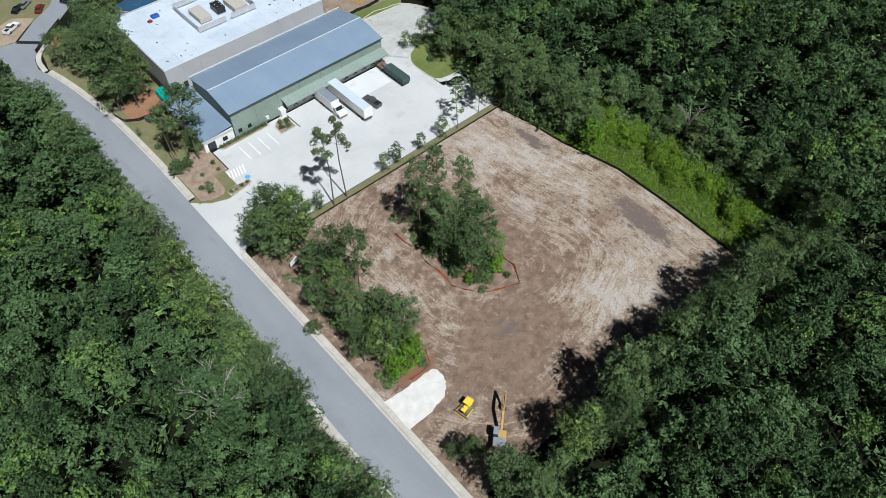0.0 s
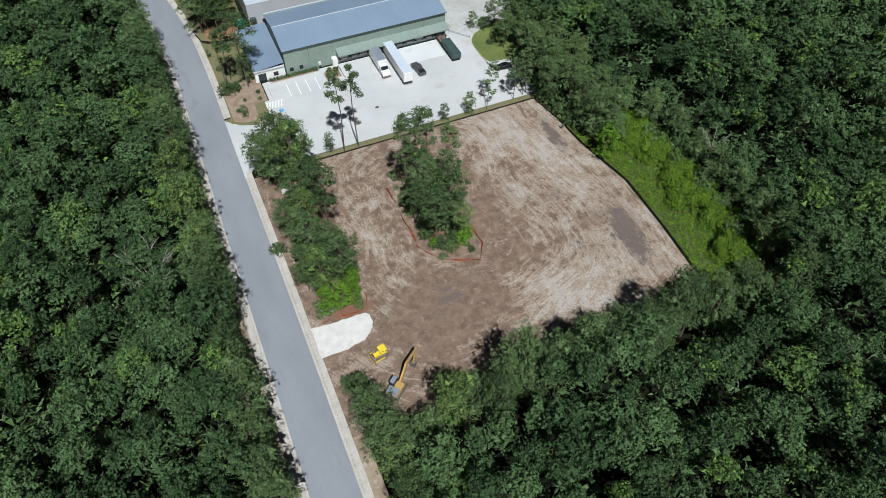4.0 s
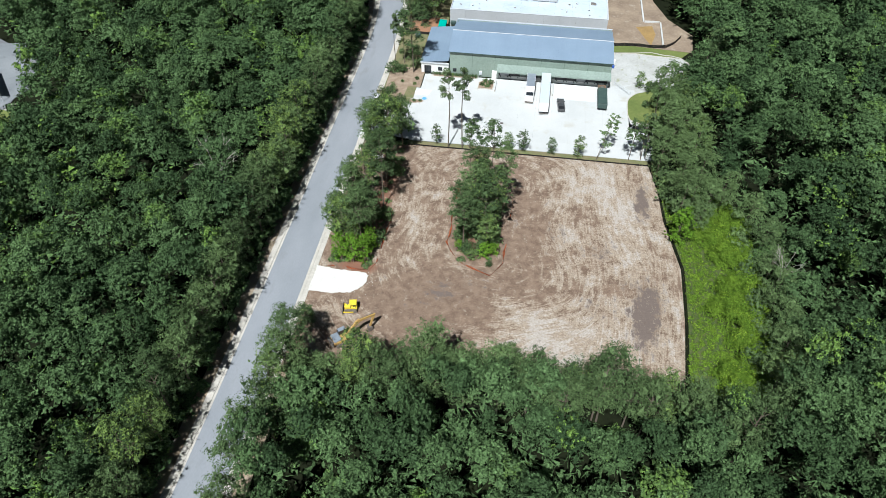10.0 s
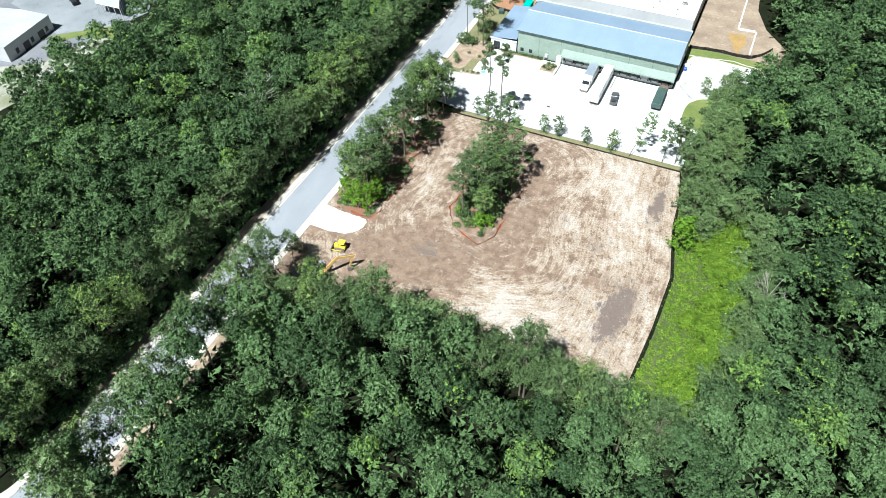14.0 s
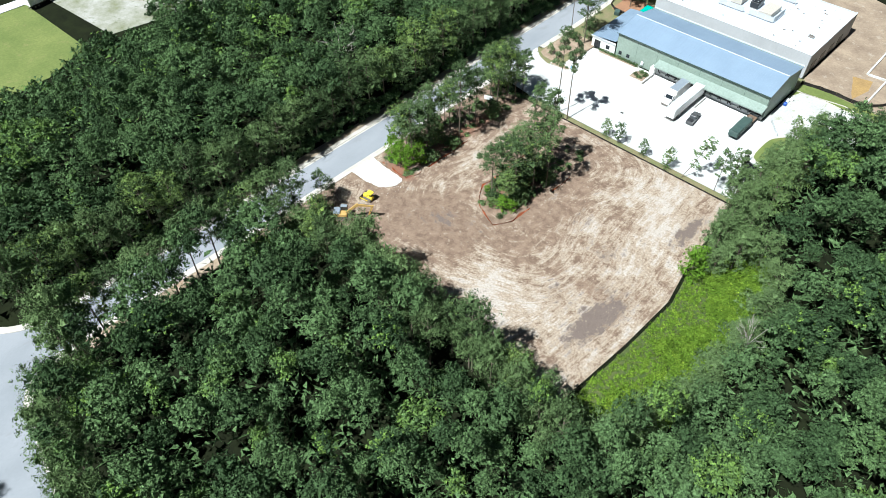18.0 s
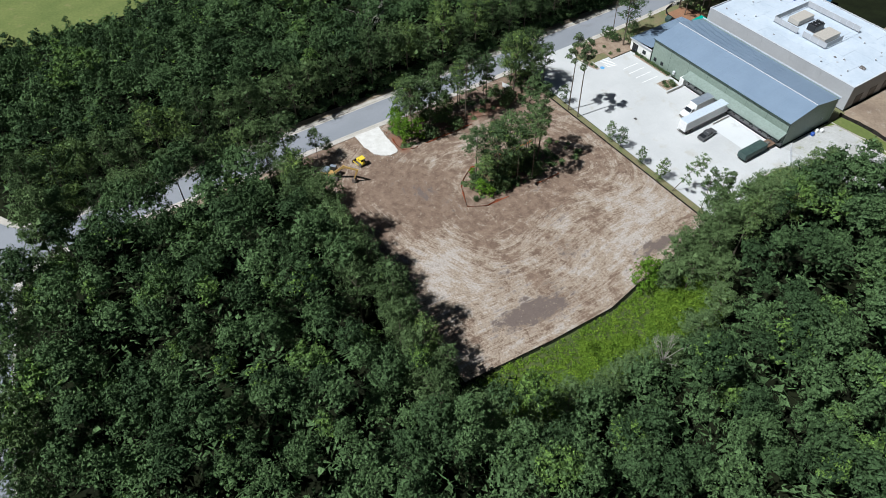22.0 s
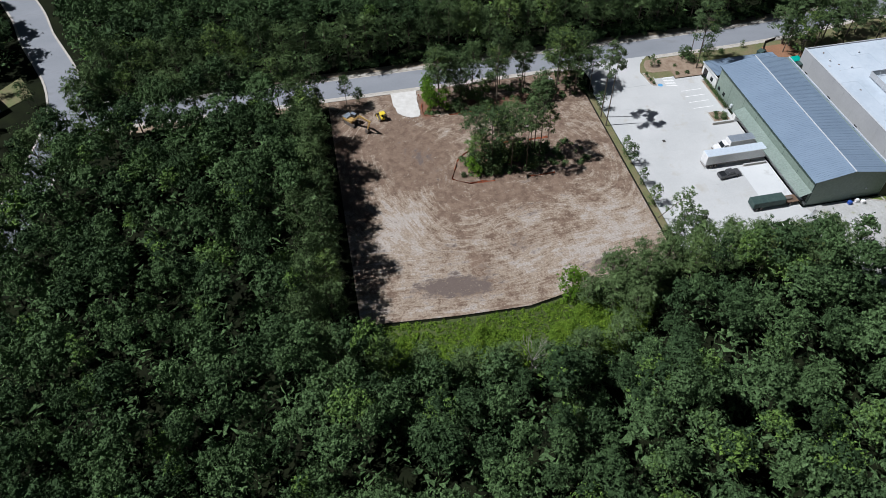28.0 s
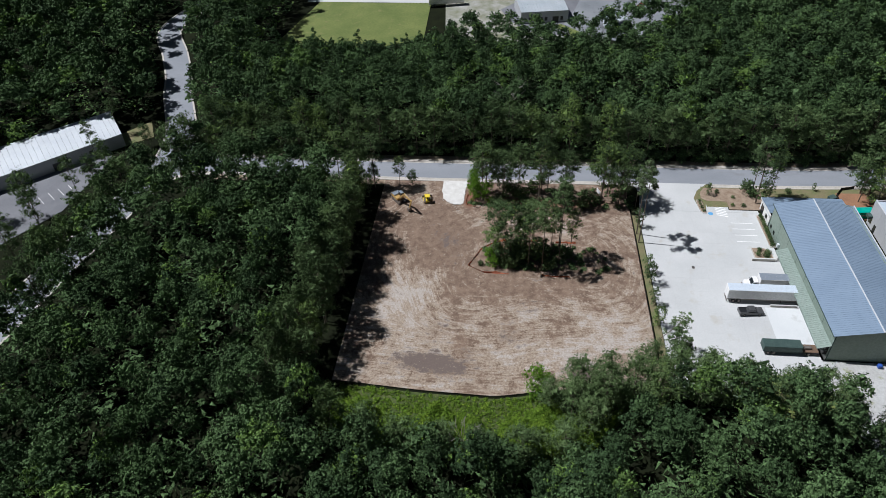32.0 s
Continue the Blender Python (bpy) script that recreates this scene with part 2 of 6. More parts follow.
CANOPY = surface("pale_sage_metal", (0.235, 0.295, 0.26), (0.265, 0.325, 0.29), 0.45, 0.1, coarse=0.2, fine=2.0, bump=0.02, vary=0.05)
WHITE_WALL = surface("white_stucco", (0.74, 0.74, 0.72), (0.78, 0.78, 0.76), 0.7, coarse=0.2, fine=3.0, bump=0.05)
MEMBRANE = surface("white_membrane", (0.46, 0.53, 0.60), (0.53, 0.595, 0.66), 0.7, coarse=0.12, fine=1.2, bump=0.08, vary=0.05, stain=(0.42, 0.49, 0.56), grit=0.12)
GREY_WALL = surface("grey_panel", (0.40, 0.41, 0.425), (0.44, 0.45, 0.465), 0.7, coarse=0.15, fine=2.0, bump=0.03, vary=0.04, grit=0.1)
DARK = plain("dark_opening", (0.02, 0.022, 0.025), 0.35)
WINDOW = plain("window_glass", (0.02, 0.025, 0.03), 0.08, 0.0, 0.6)
WHITE = plain("white_paint", (0.78, 0.78, 0.77), 0.45)
LINE = surface("road_paint", (0.78, 0.78, 0.77), (0.85, 0.85, 0.84), 0.8, coarse=2.0, fine=8.0, bump=0.02)
BLUE_PAINT = plain("blue_paint", (0.12, 0.35, 0.62), 0.7)
TEAL = surface("teal_paint", (0.0, 0.30, 0.24), (0.01, 0.36, 0.28), 0.5, coarse=0.8, fine=4.0, bump=0.05)
DARK_GREEN = surface("dark_green_paint", (0.04, 0.07, 0.065), (0.055, 0.09, 0.08), 0.6, coarse=0.8, fine=4.0, bump=0.05)
YELLOW = surface("yellow_paint", (0.76, 0.60, 0.05), (0.68, 0.50, 0.04), 0.45, coarse=0.8, fine=4.0, bump=0.05)
RUST = surface("rusty_steel", (0.20, 0.13, 0.085), (0.13, 0.09, 0.065), 0.8, 0.2, coarse=1.2, fine=6.0, bump=0.2, stain=(0.3, 0.22, 0.15))
ORANGE_PAINT = surface("worn_yellow_paint", (0.5, 0.33, 0.11), (0.4, 0.25, 0.09), 0.5, coarse=0.8, fine=4.0, bump=0.05)
STEEL = surface("worn_steel", (0.26, 0.24, 0.22), (0.18, 0.15, 0.13), 0.5, 0.5, coarse=1.0, fine=6.0, bump=0.1)
RUBBER = plain("rubber", (0.025, 0.025, 0.027), 0.85)
BLACK_CLOTH = surface("black_geotextile", (0.03, 0.027, 0.026), (0.06, 0.052, 0.046), 0.9, coarse=0.6, fine=6.0, bump=0.2)
ORANGE_NET = surface("orange_netting", (0.5, 0.13, 0.05), (0.33, 0.10, 0.05), 0.7, coarse=1.0, fine=6.0, bump=0.2)
STAKE = surface("wooden_stake", (0.25, 0.17, 0.1), (0.32, 0.22, 0.14), 0.9, coarse=2.0, fine=8.0, bump=0.2)
BARK = surface("bark", (0.10, 0.08, 0.06), (0.16, 0.13, 0.10), 0.95, coarse=1.0, fine=6.0, bump=0.6, stretch=(1, 1, 0.2))
GREY_BARK = surface("bleached_wood", (0.34, 0.32, 0.29), (0.25, 0.23, 0.2), 0.95, coarse=1.0, fine=6.0, bump=0.4, stretch=(1, 1, 0.2))
TARP_BLUE = plain("blue_tarp", (0.03, 0.09, 0.38), 0.5)
BLUE_ROOF = surface("dark_blue_metal", (0.035, 0.10, 0.19), (0.05, 0.13, 0.23), 0.4, 0.3, coarse=0.2, fine=2.0, bump=0.02)
LIGHT_ROOF = surface("white_metal_roof", (0.62, 0.66, 0.70), (0.68, 0.72, 0.75), 0.4, 0.2, coarse=0.15, fine=2.0, bump=0.02, vary=0.06)
GREY_ROOF = surface("pale_grey_metal_roof", (0.4, 0.45, 0.48), (0.46, 0.5, 0.53), 0.45, 0.1, coarse=0.15, fine=2.0, bump=0.02, vary=0.06)
CAR_GREY = plain("charcoal_car_paint", (0.10, 0.102, 0.106), 0.3, 0.3)
CAR_BLACK = plain("black_car_paint", (0.015, 0.015, 0.017), 0.2, 0.3)
CAR_WHITE = plain("white_car_paint", (0.75, 0.75, 0.75), 0.25, 0.0)
CAR_RED = plain("dark_red_car_paint", (0.22, 0.03, 0.025), 0.25, 0.2)
CAR_SILVER = plain("silver_car_paint", (0.42, 0.44, 0.46), 0.25, 0.6)
TRAILER_ROOF = plain("translucent_trailer_roof", (0.60, 0.68, 0.76), 0.4, 0.1)
STEEL_BLUE = plain("steel_blue_sheet", (0.27, 0.31, 0.36), 0.4, 0.2)
CAR_GLASS = plain("smoked_car_glass", (0.06, 0.065, 0.07), 0.15, 0.0, 0.6)
LEAF = leaf_material("broad_leaves", (0.058, 0.094, 0.039), (0.122, 0.184, 0.073), (0.17, 0.25, 0.058), 0.06)
PINE_LEAF = leaf_material("pine_needles", (0.075, 0.11, 0.05), (0.115, 0.16, 0.075), (0.14, 0.185, 0.08), 0.14)
VINE = leaf_material("vine_leaves", (0.09, 0.165, 0.02), (0.17, 0.265, 0.03), (0.235, 0.335, 0.04), 0.15)
BRIGHT = leaf_material("fresh_leaves", (0.12, 0.23, 0.025), (0.16, 0.30, 0.035), (0.2, 0.34, 0.045), 0.22)
WOODS = leaf_material("woodland_leaves", (0.036, 0.066, 0.028), (0.088, 0.148, 0.059), (0.135, 0.225, 0.048), 0.01)

# ---------------------------------------------------------------- building blocks


def mesh_of(name, bm, material):
    me = bpy.data.meshes.new(name)
    bm.to_mesh(me)
    bm.free()
    me.materials.append(material)
    return me


def part(name, bm, material, parent, label=""):
    ob = new(name, mesh_of(name, bm, material) if isinstance(bm, bmesh.types.BMesh) else bm)
    ob.parent = parent
    return tagged(ob, label)


def thing(name, label, category, x=0.0, y=0.0, z=0.0, turn=0.0, group=""):
    ob = new(name)
    ob.matrix_world = pose(x, y, z, 0, 0, turn)
    ob.empty_display_size = 0.3
    return tagged(ob, label, category, group)


def fixed(name, bm, material, label, category):
    return tagged(new(name, mesh_of(name, bm, material)), label, category, kind="structure")


def box(x0, x1, y0, y1, z0, z1, bm=None, bevel=0.0):
    bm = bm or bmesh.new()
    m = Matrix.LocRotScale(((x0 + x1) / 2, (y0 + y1) / 2, (z0 + z1) / 2), None, (x1 - x0, y1 - y0, z1 - z0))
    made = bmesh.ops.create_cube(bm, size=1.0, matrix=m)
    if bevel:
        edges = list({e for v in made["verts"] for e in v.link_edges})
        bmesh.ops.bevel(bm, geom=edges, offset=bevel, segments=1, affect="EDGES")
    return bm


def tube(a, b, r0, r1=None, sides=8, bm=None):
    bm = bm or bmesh.new()
    a, b = Vector(a), Vector(b)
    m = Matrix.Translation((a + b) / 2) @ (b - a).to_track_quat("Z", "Y").to_matrix().to_4x4()
    bmesh.ops.create_cone(bm, cap_ends=True, segments=sides, radius1=r0, radius2=r0 if r1 is None else r1, depth=(b - a).length, matrix=m)
    return bm


def prism(points, z0, z1, bm=None):
    """A flat plate over a polygon, given anticlockwise."""
    bm = bm or bmesh.new()
    low, high = [bm.verts.new((x, y, z0)) for x, y in points], [bm.verts.new((x, y, z1)) for x, y in points]
    bm.faces.new(high)
    bm.faces.new(low[::-1])
    for i in range(len(points)):
        j = (i + 1) % len(points)
        bm.faces.new((low[i], low[j], high[j], high[i]))
    bmesh.ops.recalc_face_normals(bm, faces=bm.faces)
    return bm


def profile(points, y0, y1, bm=None):
    """A solid with an outline in x and z, drawn out along y."""
    bm = bm or bmesh.new()
    one, two = [bm.verts.new((x, y0, z)) for x, z in points], [bm.verts.new((x, y1, z)) for x, z in points]
    bm.faces.new(one)
    bm.faces.new(two[::-1])
    for i in range(len(points)):
        j = (i + 1) % len(points)
        bm.faces.new((one[i], one[j], two[j], two[i]))
    bmesh.ops.recalc_face_normals(bm, faces=bm.faces)
    return bm


def smooth_line(points, step=4.0):
    """Points along a soft curve through the given ones."""
    p = [Vector((*q, 0)) if len(q) == 2 else Vector(q) for q in points]
    out = []
    for i in range(len(p) - 1):
        a, b, c, d = p[max(i - 1, 0)], p[i], p[i + 1], p[min(i + 2, len(p) - 1)]
        count = max(1, int((c - b).length / step))
        for k in range(count):
            s = k / count
            out.append(0.5 * (2 * b + (c - a) * s + (2 * a - 5 * b + 4 * c - d) * s * s + (3 * b - a - 3 * c + d) * s ** 3))
    return out + [p[-1]]


def sideways(line, i):
    d = (line[min(i + 1, len(line) - 1)] - line[max(i - 1, 0)]).normalized()
    return Vector((d.y, -d.x, 0))


def ribbon(line, left, right, z0, z1, bm=None):
    """A band along a line, from left to right metres beside it (to its right: plus), with thickness."""
    bm = bm or bmesh.new()
    rings = []
    for i, q in enumerate(line):
        s = sideways(line, i)
        rings.append([bm.verts.new((q + s * o).to_tuple()[:2] + (z,)) for o, z in ((left, z0), (left, z1), (right, z1), (right, z0))])
    for a, b in zip(rings, rings[1:]):
        for k in range(4):
            bm.faces.new((a[k], a[(k + 1) % 4], b[(k + 1) % 4], b[k]))
    bm.faces.new(rings[0])
    bm.faces.new(rings[-1][::-1])
    bmesh.ops.recalc_face_normals(bm, faces=bm.faces)
    return bm

# ---------------------------------------------------------------- ground, roads, paving


def ground_sheet():
    bm = bmesh.new()
    bmesh.ops.create_grid(bm, x_segments=60, y_segments=60, size=900)
    for v in bm.verts:
        v.co.z = -0.12
    return fixed("ground", bm, FOREST, "leaf-strewn forest floor coloured near-black with tree shade, reaching far away", "ground")


ground_sheet()

LOT_EAST = [(59.3, 0.0), (61.0, -10.0), (61.6, -20.0), (63.0, -28.0), (64.4, -35.5), (63.9, -51.0), (62.4, -69.0)]


def lot_edge(y):
    for (x0, y0), (x1, y1) in zip(LOT_EAST, LOT_EAST[1:]):
        if y1 <= y <= y0:
            return x0 + (x1 - x0) * (y - y0) / (y1 - y0)
    return LOT_EAST[-1][0]


def spot(x, y, cx, cy, rx, ry, turn=0.0):
    c, s = math.cos(radians(turn)), math.sin(radians(turn))
    u, v = (x - cx) * c + (y - cy) * s, -(x - cx) * s + (y - cy) * c
    return math.exp(-((u / rx) ** 2 + (v / ry) ** 2))


def cleared_lot():
    """The graded sheet: low clods and ruts, with its make-up (sand, damp, red clay) in an attribute."""
    west, north, south, cols, lines = -14.8, -0.05, -71.0, 240, 215
    bm = bmesh.new()
    layer = bm.verts.layers.float_color.new("soil")
    paths = bm.verts.layers.float_vector.new("lane")
    grid = []
    for j in range(lines + 1):
        y = north + (south - north) * j / lines
        east, row = lot_edge(y), []
        for i in range(cols + 1):
            x = west + (east - west) * i / cols
            rough = noise.fractal(Vector((x * 0.45, y * 0.45, 3.0)), 1.0, 2.0, 4)
            v = bm.verts.new((x, y, 0.02 + 0.05 * rough + 0.03 * noise.noise(Vector((x * 0.1, y * 0.1, 9)))))
            sand = 0.34 + 0.26 * min(max((x - 24) / 16, 0), 1) + 0.3 * spot(x, y, 38, -58, 13, 7) + 0.16 * spot(x, y, 6, -20, 5, 18) + 0.2 * spot(x, y, -8, -57, 5, 4)
            sand += 0.3 * spot(x, y, 49, -12, 7, 12, 25) + 0.25 * spot(x, y, 53, -32, 3, 18, 8) - 0.24 * spot(x, y, 15, -53, 15, 7, 12) - 0.34 * spot(x, y, 29.5, -30, 4.5, 14) - 0.2 * spot(x, y, 38, -36, 6, 3, 30)
            sand -= 0.3 * spot(x, y, 43, -22, 5, 2.5, -35) + 0.25 * spot(x, y, 47, -44, 6, 2.5, 20)
            sand -= 0.22 * spot(x, y, 10, -53, 9, 8) + 0.2 * spot(x, y, 24, -46, 12, 3, 15) - 0.3 * spot(x, y, 32, -55, 3, 12, 50) - 0.25 * spot(x, y, 4, -32, 2, 14, 4)
            damp = 1.05 * spot(x, y, 57, -14, 1.9, 7) + 1.15 * spot(x, y, 56.5, -49, 3.2, 10, -6) + 0.55 * spot(x, y, 47, -33, 4, 4) + 0.5 * spot(x, y, 46, -50, 4, 3)
            damp += 0.5 * spot(x, y, 14, -50, 8, 5) + 0.35 * spot(x, y, 36, -28, 3, 6) + 0.5 * spot(x, y, 52, -42, 3, 4)
            clay = 0.75 * spot(x, y, 19, -30, 8.5, 15) + 0.7 * spot(x, y, -7, -45, 8, 2.2) + 0.8 * spot(x, y, -5, -22, 4, 26)
            # crawler tracks run round the clump and along the fences
            ring = math.hypot(max(abs(x - 19.5) - 5, 0), max(abs(y + 26) - 14, 0)) + 3.2 * noise.noise(Vector((x * 0.06, y * 0.06, 5))) + 0.5 * noise.noise(Vector((x * 0.3, y * 0.3, 8)))
            side = lot_edge(y) - x + 2.0 * noise.noise(Vector((x * 0.07, y * 0.05, 7)))
            away = ring if ring < side * 1.4 else side
            rut = max(0.0, math.sin(away * 2.6)) ** 4 * (0.35 + 0.65 * max(0.0, noise.noise(Vector((x * 0.07, y * 0.07, 2))) * 2.0))
            damp += 0.22 * rut - 0.14 * max(0.0, math.sin(away * 2.6 + 2.2)) ** 4
            v.co.z -= 0.05 * rut
            along = math.atan2(y + 26, x - 19.5) * 24 if ring < side * 1.4 else y
            v[paths] = (away * 0.9, along * 0.15, 0.0)
            v[layer] = (sand, damp, clay, 1)
            row.append(v)
        grid.append(row)
    for a, b in zip(grid, grid[1:]):
        for i in range(cols):
            bm.faces.new((a[i], b[i], b[i + 1], a[i + 1]))
    ob = fixed("ground_lot", bm, SOIL, "bare graded building lot of brown and pale sandy soil", "ground")
    for p in ob.data.polygons:
        p.use_smooth = True
    return ob


cleared_lot()

MAIN_ROAD = smooth_line([(-20.8, -141), (-20.6, -118), (-20.3, -85), (-20.4, -40), (-20.8, 10), (-21.0, 45), (-22.6, 72), (-27.5, 98), (-38, 122), (-52, 146), (-66, 176)])
CROSS_ROAD = smooth_line([(120, -166), (70, -158), (40, -153), (20, -149.5), (0, -145.5), (-14, -143), (-27, -142.5), (-41, -145.5), (-54, -151), (-67, -157), (-81, -162), (-100, -171), (-126, -183), (-160, -177), (-230, -160)])
DRIVE_NORTH = smooth_line([(-28, 105), (-20.3, 112.7), (-12, 121), (1, 134), (18, 156)])
fixed("road", ribbon(MAIN_ROAD, -4.05, 4.05, -0.1, 0.03), ASPHALT, "pale worn asphalt road with concrete kerbs", "road")
fixed("road_south", ribbon(CROSS_ROAD, -4.6, 4.6, -0.1, 0.022), ASPHALT, "pale worn asphalt cross street between woods", "road")
fixed("road_north", ribbon(DRIVE_NORTH, -3.8, 3.8, -0.1, 0.022), ASPHALT, "asphalt drive past a grass verge with parked cars", "road")


def run(line, keep):
    """The stretches of a line whose points are kept."""
    out, now = [], []
    for q in line:
        if keep(q):
            now.append(q)
        else:
            if len(now) > 1:
                out.append(now)
            now = []
    return out + ([now] if len(now) > 1 else [])


def kerbs(name, line, near, keep, label):
    """Gutter, upright kerb and a strip of bare verge, cast in lengths along one side of a road."""
    top = tagged(new(name), label, "kerb", kind="structure")
    side = 1 if near > 0 else -1
    for stretch in run(line, keep):
        for k in range(0, len(stretch) - 1):
            piece = stretch[k:k + 2]
            for what, a, b, z in (("gutter", near, near + side * 0.45, 0.045), ("kerbstone", near + side * 0.47, near + side * 0.66, 0.17), ("walk_slab", near + side * 0.68, near + side * 1.75, 0.15)):
                part(what, ribbon(piece, min(a, b), max(a, b), -0.1, z), KERB, top)
    return top


fine = smooth_line([(q.x, q.y) for q in MAIN_ROAD], 3.0)
kerbs("kerb_east", fine, 4.05, lambda q: -126 < q.y < 3.0 or 20.5 < q.y < 98, "pale concrete kerb and walk along the road")
kerbs("kerb_west", fine, -4.05, lambda q: -124 < q.y < 150, "pale concrete kerb and walk beside the woods")
fixed("road_corner", prism([(-15.0, -143), (-9.0, -139.6), (-13.5, -136), (-16.2, -128), (-24.7, -126), (-26.5, -131.5), (-31, -136.5), (-38, -140.4), (-38, -145)], -0.1, 0.026), ASPHALT, "asphalt where two streets meet", "road")
for a, corner in (("west", [(-24.9, -124), (-25.4, -129), (-28.4, -134.5), (-33, -138), (-39, -140.6)]), ("east", [(-9.0, -139.4), (-13.2, -136.5), (-15.8, -131), (-16.2, -126)])):
    fixed("kerb_corner_" + a, ribbon(smooth_line(corner, 1.5), 0.05, 1.7, -0.1, 0.16), KERB, "pale kerb and walk sweeping round a corner", "kerb")
for k, stretch in enumerate(run(CROSS_ROAD, lambda q: q.x > -8 or q.x < -39)):
    fixed("kerb_south_" + "ab"[k % 2], ribbon(stretch, 4.6, 5.2, -0.1, 0.17), KERB, "concrete kerb of the cross street", "kerb")
fixed("kerb_south_far", ribbon(CROSS_ROAD, -5.2, -4.6, -0.1, 0.168), KERB, "concrete kerb of the cross street beside woods", "kerb")

fixed("road_junction", prism([(-33, 97), (-26, 94.5), (-23.4, 98), (-22.6, 103), (-20.6, 106.4), (-17.4, 109.8), (-23.2, 115.6), (-28, 116.2), (-33, 119), (-40, 120), (-38, 108)], -0.1, 0.026), ASPHALT, "asphalt where a drive leaves the road", "road")
fixed("kerb_junction", ribbon(smooth_line([(-22.9, 96), (-22.5, 102), (-20.2, 106.6), (-16.6, 110.2)], 1.5), -0.1, 1.3, -0.1, 0.16), KERB, "pale kerb turning into a drive", "kerb")
# verges and beds
fixed("ground_verge_road", prism([(-14.75, -71), (-12.2, -71), (-12.2, -124), (-14.9, -124)], -0.1, 0.06), SAND, "sandy verge at the foot of the southern wood", "ground")
fixed("ground_verge_drive", prism([(-28, 116.4), (-23.4, 116), (-14.5, 124.5), (-20, 129), (-31, 124)], -0.1, 0.09), SAND, "bare trampled ground beside the drive", "ground")
fixed("ground_verge_west", ribbon(run(MAIN_ROAD, lambda q: q.y > -124)[0], -8.0, -5.7, -0.1, 0.07), SAND, "sandy verge at the foot of the woods", "ground")
fixed("ground_verge_north", prism([(-15.4, 21.5), (-5.6, 21.5), (-5.6, 57), (-2, 57), (-2, 100), (-10, 113), (-16, 109), (-20, 104), (-21.3, 96), (-18.3, 78), (-16.4, 66), (-15.5, 55)], -0.1, 0.09), DRY, "dry grass and bare earth beside the road", "ground")
fixed("ground_verge_bed", prism([(-16.6, 20.2), (-13.2, 18.6), (-4, 18.2), (-4, 22), (-16.6, 24)], -0.1, 0.052), DRY, "worn grass round a planted bed", "ground")
fixed("ground_clay", prism([(-13.8, 58.6), (-6.5, 58.4), (-1.5, 62.5), (-2.5, 69), (-8, 69.5), (-14, 66.5)], -0.09, 0.12), CLAY, "disturbed red clay behind a silt fence", "ground")
fixed("ground_clay_drive", prism([(-18.5, 105), (-15, 104), (-9.5, 111), (-12, 112.4)], -0.09, 0.12), CLAY, "bare orange-brown earth behind a black fence", "ground")
fixed("ground_mulch", prism([(-14.6, 22.2), (-12.5, 20.9), (-9.6, 20.6), (-8.4, 22.0), (-8.2, 27.5), (-4.6, 27.5), (-4.6, 35.6), (-6.2, 37.5), (-14.9, 38)], -0.09, 0.14), MULCH, "brown mulch bed with shrubs at the entrance", "ground")
fixed("ground_grass_strip", prism([(-3.5, 0.35), (61, 0.5), (61, 2.1), (-3.5, 1.9)], -0.1, 0.05), DRY, "thin grass strip between fence and yard", "ground")
fixed("ground_grass_east", prism([(q.x, q.y) for q in smooth_line([(57.6, 33.2), (55.6, 30.6), (54.9, 27.5), (54.9, 22), (55.3, 20), (56.6, 18.9), (60.2, 18.3), (66, 18.6), (70, 28), (69, 36.6), (64, 36.4), (60, 34.4)], 1.5)], -0.1, 0.12), GRASS, "green lawn island beside the yard", "ground")
fixed("kerb_lawn", ribbon(smooth_line([(57.6, 33.2), (55.6, 30.6), (54.9, 27.5), (54.9, 22), (55.3, 20), (56.6, 18.9), (60.2, 18.3), (62, 18.2)], 1.5), -0.1, 0.15, -0.1, 0.2), KERB, "concrete kerb round a lawn", "kerb")
fixed("ground_yard_east", prism([(49.9, 35.3), (55.0, 29), (57.6, 33.3), (60, 34.5), (64, 36.5), (69, 36.7), (76, 40), (77, 47), (72, 55.5), (58, 56.5), (50.2, 55)], -0.1, 0.05), CHALK, "pale compacted gravel yard behind the warehouse", "ground")
fixed("ground_grass_rear", prism([(50.2, 50.8), (51.9, 55.4), (58, 56.0), (72, 55.0), (75, 59), (50.4, 61.2)], -0.1, 0.08), GRASS, "narrow grass bank before a silt fence", "ground")
fixed("kerb_yard_rear", ribbon([Vector(p) for p in ((50.3, 50.6, 0), (52.2, 55.4, 0), (57.5, 55.9, 0), (63.1, 55.3, 0), (70, 54.9, 0))], -0.15, 0.15, -0.1, 0.2), KERB, "pale concrete kerb behind the yard", "kerb")
fixed("ground_works", prism([(49.5, 61.3), (76, 59.2), (77, 70), (70, 80), (66, 92), (64, 118), (30, 128), (30, 100), (49.5, 92)], -0.1, 0.06), DIRT, "bare sandy construction ground", "ground")
fixed("ground_alley", prism([(-6.0, 56.8), (50.2, 55.1), (50.2, 62), (-1, 62)], -0.1, 0.075), DRY, "grassy alley between two buildings", "ground")
fixed("ground_field", prism([(-112, -132), (-108, -112), (-110, -86), (-118, -71), (-157, -72), (-158, -124)], -0.1, 0.05), GRASS, "mown green field", "ground")
fixed("road_field", prism([(-164, -130), (-158.2, -130), (-157.2, -60), (-162, -60)], -0.1, 0.07), CONCRETE, "pale concrete lane beyond the field", "road")
